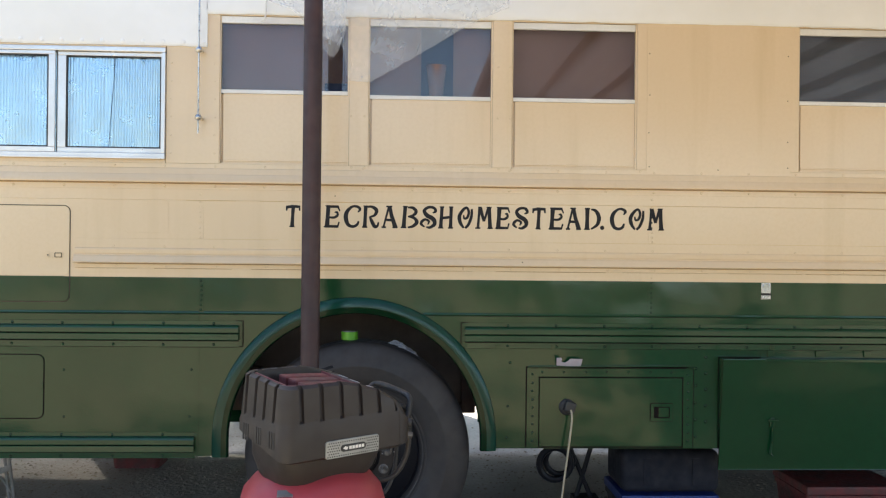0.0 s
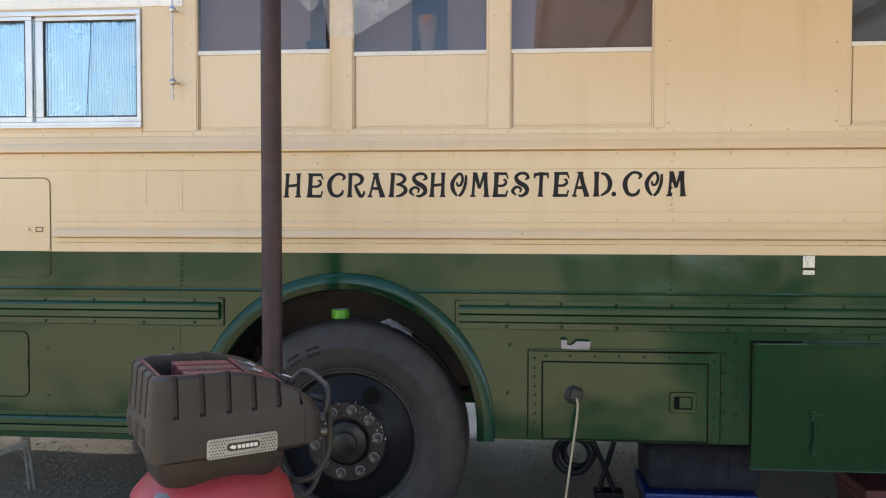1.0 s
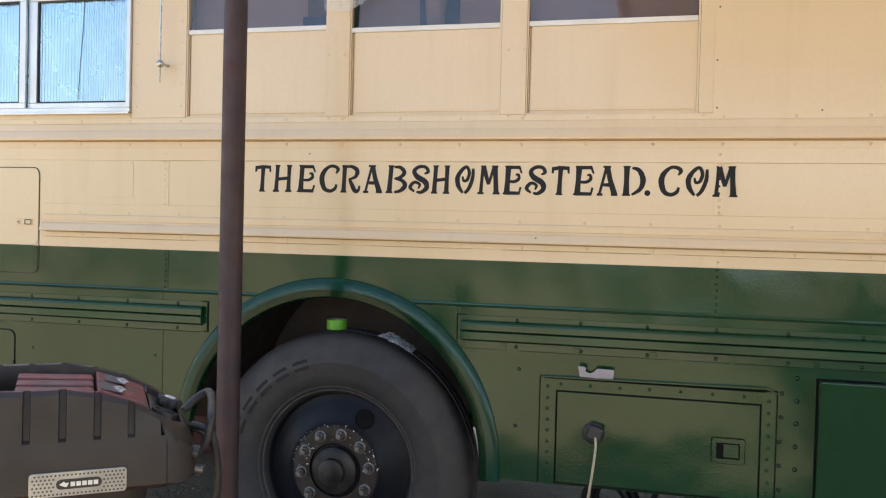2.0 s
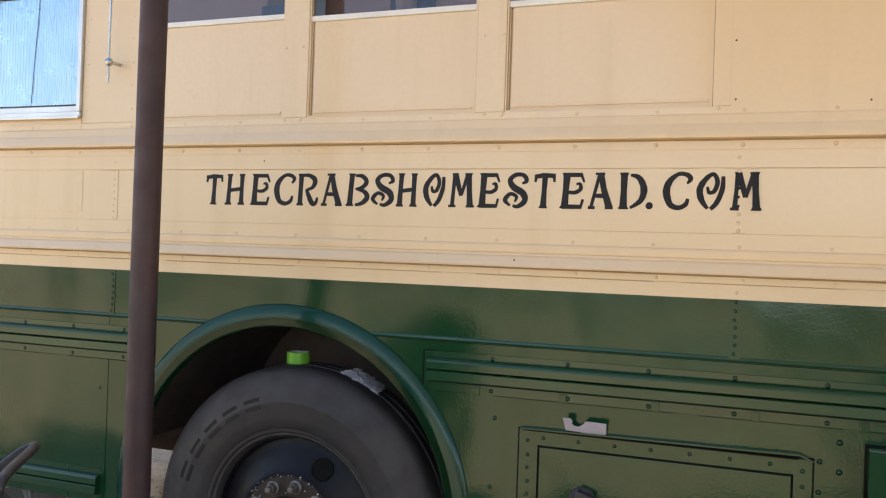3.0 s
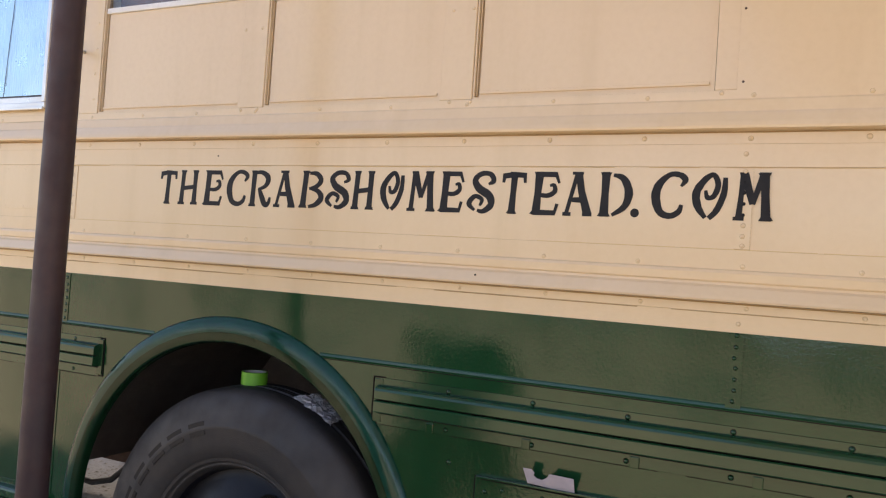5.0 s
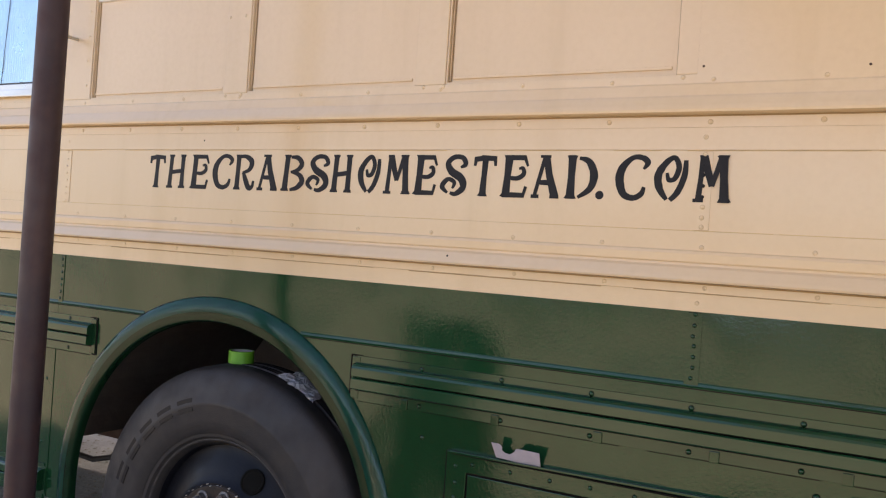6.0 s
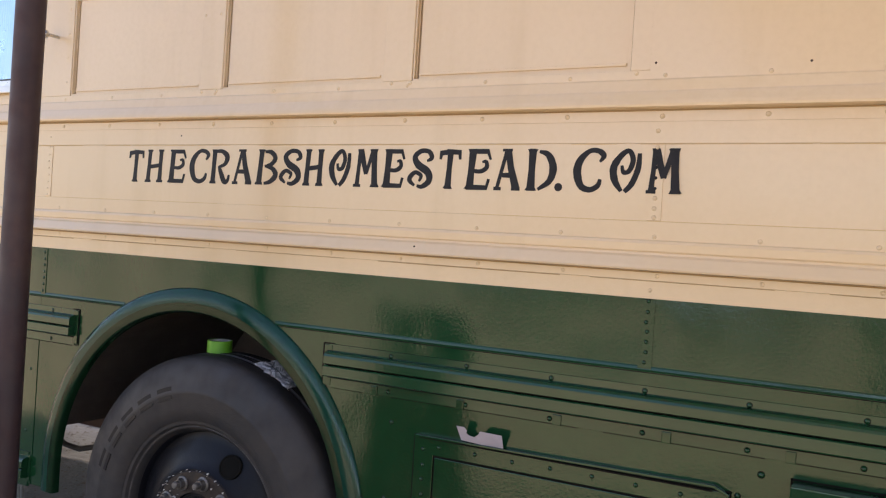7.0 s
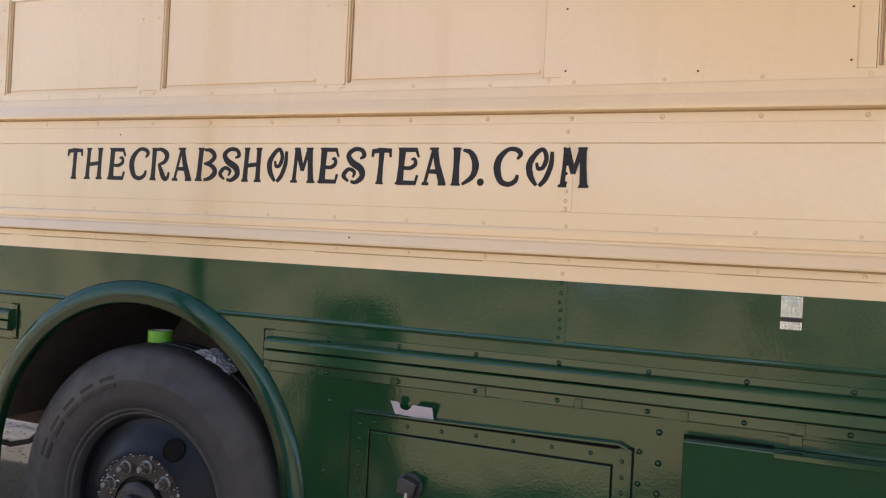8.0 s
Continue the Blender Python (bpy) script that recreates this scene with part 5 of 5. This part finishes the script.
for i in range(24):
    for j in range(6):
        x, z = -0.059 + 0.0076 * i + (0.0038 if j % 2 else 0), 0.9495 + 0.0076 * j
        if x < 0.113 and not (-0.020 < x < 0.074 and 0.956 < z < 0.982):
            bm = prism([(x + 0.0021 * math.cos(k * 1.0472), z + 0.0021 * math.sin(k * 1.0472)) for k in range(6)], BADGE_Y - 0.0056, BADGE_Y - 0.0045, bm=bm)
tagged(part("grille_holes", bm, BLACK, badge), kind="stuff")
part("badge_plate", prism(rounded(-0.016, 0.070, 0.959, 0.979, 0.0095), BADGE_Y - 0.0075, BADGE_Y - 0.0045, 0.001), BLACK, badge, "black oval name plate")
bm = prism([(-0.010, 0.969), (-0.002, 0.975), (0.002, 0.972), (0.008, 0.972), (0.004, 0.964), (-0.002, 0.965)], BADGE_Y - 0.0082, BADGE_Y - 0.0072)
for k in range(5):
    bm = box(0.011 + 0.0108 * k, 0.0195 + 0.0108 * k, BADGE_Y - 0.0082, BADGE_Y - 0.0072, 0.9645, 0.9735, bm=bm)
part("badge_mark", bm, WHITE_TRIM, badge, "white mark in plain bars")
for k in range(3):
    for j in range(3):
        part("side_vent", box(A0 - 0.0058, A0 - 0.0035, 0.055 - 0.075 * k - 0.013 * j - 0.004, 0.055 - 0.075 * k - 0.013 * j + 0.004, 0.982, 1.030, 0.001), BLACK, comp)
own = tube(smooth_line([(0.262, 0.105, 1.045), (0.295, 0.128, 1.070), (0.322, 0.128, 1.084), (0.322, 0.070, 1.085), (0.306, -0.045, 1.078), (0.301, -0.080, 1.070), (0.297, -0.090, 1.050),
                        (0.288, -0.090, 1.010), (0.262, -0.080, 0.990)], 5), 0.0095, 10)
part("carry_handle", own, BLACK, comp, "black bent carrying handle", smooth=True)
part("hose", tube(smooth_line([(0.262, -0.05, 1.045), (0.300, -0.07, 1.030), (0.318, -0.06, 0.960), (0.318, -0.05, 0.880), (0.285, -0.03, 0.815), (0.235, 0.0, 0.80), (0.19, 0.05, 0.82)]), 0.009, 10),
     BLACK, comp, smooth=True)
part("hose", tube(smooth_line([(0.258, 0.03, 1.03), (0.312, 0.02, 0.99), (0.338, 0.03, 0.90), (0.326, 0.03, 0.80), (0.28, 0.03, 0.74), (0.20, 0.05, 0.75)]), 0.007, 10), BLACK, comp, smooth=True)
part("coupler", tube([(0.225, -0.10, 0.968), (0.280, -0.125, 0.960)], [0.013, 0.010], 14), CHROME, comp)
part("outlet", tube([(0.225, -0.11, 1.005), (0.270, -0.13, 1.000)], 0.015, 14), BLACK, comp)
tank = part("tank", lathe([(0.0, 0.905), (0.07, 0.900), (0.13, 0.884), (0.175, 0.860), (0.205, 0.825), (0.218, 0.780), (0.220, 0.74), (0.220, 0.28), (0.215, 0.22), (0.19, 0.17), (0.12, 0.135), (0.0, 0.12)],
                          56), RED, comp, "faded glossy red air tank", smooth=True)
part("tank_weld", lathe([(0.2205, 0.752), (0.2235, 0.747), (0.2205, 0.742)], 56), RED, tank, smooth=True)
part("tank_label", moved(box(-0.022, 0.022, -0.001, 0.001, -0.012, 0.012), Matrix.Translation((-0.155, -0.105, 0.850)) @ Matrix.Rotation(radians(-35), 4, "Z") @ Matrix.Rotation(radians(-58), 4, "X")),
     GRILLE, tank, "small grey rating plate")
for k in range(3):
    a = radians(90 + 120 * k)
    part("foot", tube([(0.15 * math.cos(a), 0.15 * math.sin(a), 0.17), (0.20 * math.cos(a), 0.20 * math.sin(a), 0.0)], 0.016, 10), BLACK, comp)

# ---- things under the bus ----
BLUE = material("blue_plastic", (0.008, 0.034, 0.20), (0.006, 0.026, 0.15), rough=0.45, grain=30, patch=6)
DARKBLUE = material("dark_blue_canvas", (0.009, 0.011, 0.020), (0.014, 0.015, 0.024), rough=0.85, grain=60, patch=6)


def storage_box(label, x0, x1, y0, y1, top, body_mat, lid_mat):
    ob = thing("storage_box", label, "storage box", at=((x0 + x1) / 2, (y0 + y1) / 2, 0))
    w, d = (x1 - x0) / 2, (y1 - y0) / 2
    bm = bmesh.new()
    rings = [[bm.verts.new((x, y, z)) for x, y in rounded(-w * s, w * s, -d * s, d * s, 0.03)] for z, s in ((0.0, 0.86), (top - 0.075, 0.96), (top - 0.074, 0.99), (top - 0.048, 0.99))]
    for r0, r1 in zip(rings, rings[1:]):
        for i in range(len(r0)):
            bm.faces.new((r0[i], r0[(i + 1) % len(r0)], r1[(i + 1) % len(r0)], r1[i]))
    bm.faces.new(rings[0][::-1])
    bm.faces.new(rings[-1])
    part("body", bm, body_mat, ob)
    part("lid", box(-w, w, -d, d, top - 0.047, top, 0.010), lid_mat, ob)
    return ob


storage_box("dark storage box with a bright blue lid under the bus", 1.18, 1.70, 4.40, 4.80, 0.262, BLACK, BLUE)
storage_box("dark red storage box on the ground under the bus", 2.18, 2.72, 4.42, 4.85, 0.300, DULLRED, DULLRED)
storage_box("small dull red storage box on the ground under the bus", -2.00, -1.64, 5.95, 6.25, 0.25, DULLRED, DULLRED)
bag = thing("canvas_bag", "dark blue canvas bag lying on the blue-lidded storage box", "bag", at=(1.455, 4.61, 0.263))
part("body", box(-0.265, 0.265, -0.17, 0.17, 0.0, 0.225, 0.05, 4), DARKBLUE, bag, smooth=True)
part("zip_band", box(-0.22, 0.22, -0.012, 0.012, 0.2245, 0.229, 0.002), BLACK, bag)
for x in (-0.13, 0.13):
    part("strap", box(x - 0.018, x + 0.018, -0.1745, -0.1702, 0.045, 0.185, 0.001), DARKBLUE, bag, "dark webbing strap")
bm = lathe([(0.085 + 0.018 * math.cos(radians(t)), 0.018 * math.sin(radians(t))) for t in range(0, 360, 45)], 28, "Y", close=True)
reel = thing("hose_coil", "coiled black hose hung under the bus floor", "hose", at=(0.85, 4.52, 0.40))
part("coil", bm, RIM, reel, smooth=True)
part("coil", moved(lathe([(0.075 + 0.016 * math.cos(radians(t)), 0.016 * math.sin(radians(t))) for t in range(0, 360, 45)], 28, "Y", close=True), Matrix.Translation((0.03, 0.035, 0.01))),
     RIM, reel, smooth=True)
part("hook", tube([(0.0, 0.018, 0.08), (0.0, 0.018, 0.46)], 0.006, 8), STEEL, reel)
for x0, x1 in ((0.78, 1.06), (1.18, 0.98)):
    part("brace", tube([(x0, 4.62, 0.86), (x1, 4.60, 0.20)], 0.013, 8), RIM, bus)
part("brace", box(0.96, 1.10, 4.56, 4.66, 0.17, 0.205, 0.004), RIM, bus)
part("mud_flap", box(-0.99, -0.66, 4.955, 4.965, 0.60, 0.88), DARK, bus)
WORN = material("worn_grey_steel", (0.30, 0.29, 0.28), (0.20, 0.18, 0.16), rough=0.55, metal=0.4, grain=60, patch=10)
trestle = thing("folding_trestle", "folded grey steel trestle leg standing under the bus", "trestle", at=(-2.20, 4.95, 0))
for x in (-0.03, 0.0):
    part("leg", tube([(x - 0.05, 0.02 * (x < 0), 0.60), (x + 0.03, 0, 0.0)], 0.009, 8), WORN, trestle)
part("stretcher", moved(box(-0.42, 0.0, -0.006, 0.006, -0.016, 0.016, 0.002), Matrix.Translation((-0.01, 0, 0.27)) @ Matrix.Rotation(radians(-22), 4, "Y")), WORN, trestle)
part("brace", tube([(-0.06, 0.0, 0.22), (0.02, 0.0, 0.10)], 0.006, 8), WORN, trestle)
part("leg", tube([(-0.45, 0.02, 0.60), (-0.42, 0, 0.0)], 0.009, 8), WORN, trestle)

# ---- plain unseen fence closing the yard, added to shade ground behind the bus ----
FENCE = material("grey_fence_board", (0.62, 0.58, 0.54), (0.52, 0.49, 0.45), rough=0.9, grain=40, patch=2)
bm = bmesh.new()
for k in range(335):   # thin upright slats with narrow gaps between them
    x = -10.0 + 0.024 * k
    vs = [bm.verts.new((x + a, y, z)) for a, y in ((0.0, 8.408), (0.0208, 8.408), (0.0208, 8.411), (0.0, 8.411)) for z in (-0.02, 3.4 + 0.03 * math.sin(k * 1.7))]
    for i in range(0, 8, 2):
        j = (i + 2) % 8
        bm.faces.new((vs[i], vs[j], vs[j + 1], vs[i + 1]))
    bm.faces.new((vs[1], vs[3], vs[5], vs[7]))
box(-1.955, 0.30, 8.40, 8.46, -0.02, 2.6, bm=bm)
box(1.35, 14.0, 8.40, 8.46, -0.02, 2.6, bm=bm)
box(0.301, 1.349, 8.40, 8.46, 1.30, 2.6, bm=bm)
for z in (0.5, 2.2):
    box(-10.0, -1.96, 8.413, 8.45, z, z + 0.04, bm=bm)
tagged(part("wall_far", bm, FENCE), "pale slatted fence added unseen behind the bus to shade the ground", "fence", kind="structure")

# ---- gravel, scrub and far hills ----
STONE = material("grey_tan_gravel", (0.36, 0.315, 0.25), (0.24, 0.20, 0.155), rough=0.9, grain=40, patch=9)
verts, faces = [], []
rng = np.random.default_rng(5)
OCTA = [(1, 0, 0), (0.3, 0.95, 0), (-0.8, 0.6, 0), (-0.8, -0.6, 0), (0.3, -0.95, 0), (0.1, 0.05, 0.5)]
for x0, x1, y0, y1, n in ((-3.6, -0.75, 4.1, 7.2, 5200), (0.45, 2.7, 3.6, 6.6, 2600), (-1.2, 2.6, 1.0, 4.1, 900), (-3.5, 3.0, 6.6, 9.0, 700)):
    for _ in range(n):
        x, y = rng.uniform(x0, x1), rng.uniform(y0, y1)
        s, t = 0.003 + 0.011 * rng.random() ** 3, rng.uniform(0, 6.28)
        base = len(verts)
        for a, b, c in OCTA:
            k = s * rng.uniform(0.7, 1.25)
            verts.append((x + k * (a * math.cos(t) - b * math.sin(t)), y + k * (a * math.sin(t) + b * math.cos(t)), c * k * 1.1 - 0.004 + 0.006))
        faces += [(base + i, base + (i + 1) % 5, base + 5) for i in range(5)]
me = bpy.data.meshes.new("gravel")
me.from_pydata(verts, [], faces)
me.materials.append(STONE)
tagged(new("gravel", me), "loose grey and tan gravel on the dirt", "gravel", kind="stuff")

LEAF = material("dusty_scrub_leaf", (0.075, 0.085, 0.032), (0.050, 0.065, 0.024), rough=0.7, grain=12, patch=3)
BARK = material("scrub_bark", (0.10, 0.075, 0.055), (0.07, 0.05, 0.04), rough=0.9, grain=30, patch=6)


def scrub(x, y, wide, tall, seed):
    """A desert shrub: stems from one foot and a loose crown of small leaves in clumps."""
    r = np.random.default_rng(seed)
    ob = thing("shrub", "dusty olive desert shrub added out of view for dark reflections", "shrub", "shrubs on the yard's edge", at=(x, y, 0))
    bm = None
    tips = []
    for k in range(11):
        a, lean = r.uniform(0, 6.28), r.uniform(0.25, 1.0)
        tip = Vector((math.cos(a) * wide * 0.5 * lean, math.sin(a) * wide * 0.5 * lean, tall * r.uniform(0.55, 1.0) * (1.1 - 0.35 * lean)))
        bm = tube([(0, 0, -0.03), tip * 0.5 + Vector((0, 0, tall * 0.08)), tip], [0.03, 0.018, 0.006], 5, bm)
        tips += [tip * r.uniform(0.55, 1.0) + Vector(r.normal(0, 0.11, 3)) for _ in range(7)]
    part("stems", bm, BARK, ob)
    vs, fs = [], []
    for tip in tips:
        for _ in range(34):
            c = tip + Vector(r.normal(0, 0.12, 3))
            if c.z < 0.05:
                continue
            u, w = Vector(r.normal(0, 1, 3)).normalized() * 0.034, Vector(r.normal(0, 1, 3)).normalized() * 0.02
            b = len(vs)
            vs += [tuple(c - u), tuple(c + w), tuple(c + u), tuple(c - w)]
            fs.append((b, b + 1, b + 2, b + 3))
    me = bpy.data.meshes.new("crown")
    me.from_pydata(vs, [], fs)
    me.materials.append(LEAF)
    new("crown", me).parent = ob


# shrubs out of view, added as dark shapes for the green paint to reflect
for i, (x, y, wide, tall) in enumerate(((-9.5, -6.5, 2.6, 1.9), (1.9, -7.5, 2.6, 2.0), (4.2, -6.0, 1.8, 1.5),
                                        (6.8, -7.2, 2.8, 2.1), (9.6, -5.5, 2.4, 1.7), (12.5, -2.0, 2.8, 2.0),
                                        (-4.4, -11.5, 3.0, 1.9), (-7.6, -13.0, 3.4, 2.2), (-1.4, -12.4, 2.6, 1.7), (-11.0, -12.0, 3.2, 2.0), (1.6, -12.0, 3.0, 2.1),
                                        (4.6, -11.0, 3.0, 2.0))):
    scrub(x, y, wide, tall, 40 + i)
HILL = material("far_scrub_hill", (0.16, 0.135, 0.10), (0.10, 0.095, 0.065), rough=0.95, grain=0.02, patch=0.006)
bm = bmesh.new()
prev = None
for k in range(121):
    a = 2 * math.pi * k / 120
    h = 55 + 40 * noise.noise((math.cos(a) * 2.2, math.sin(a) * 2.2, 0)) + 14 * noise.noise((math.cos(a) * 9, math.sin(a) * 9, 3))
    col = [bm.verts.new((r * math.cos(a), r * math.sin(a), z)) for r, z in ((1100, -2), (1250, h * 0.55), (1450, h), (1700, -2))]
    if prev:
        for i in range(3):
            bm.faces.new((prev[i], col[i], col[i + 1], prev[i + 1]))
    prev = col
tagged(part("backdrop", bm, HILL, smooth=True), "low scrubby hills far off", "hills", kind="structure")
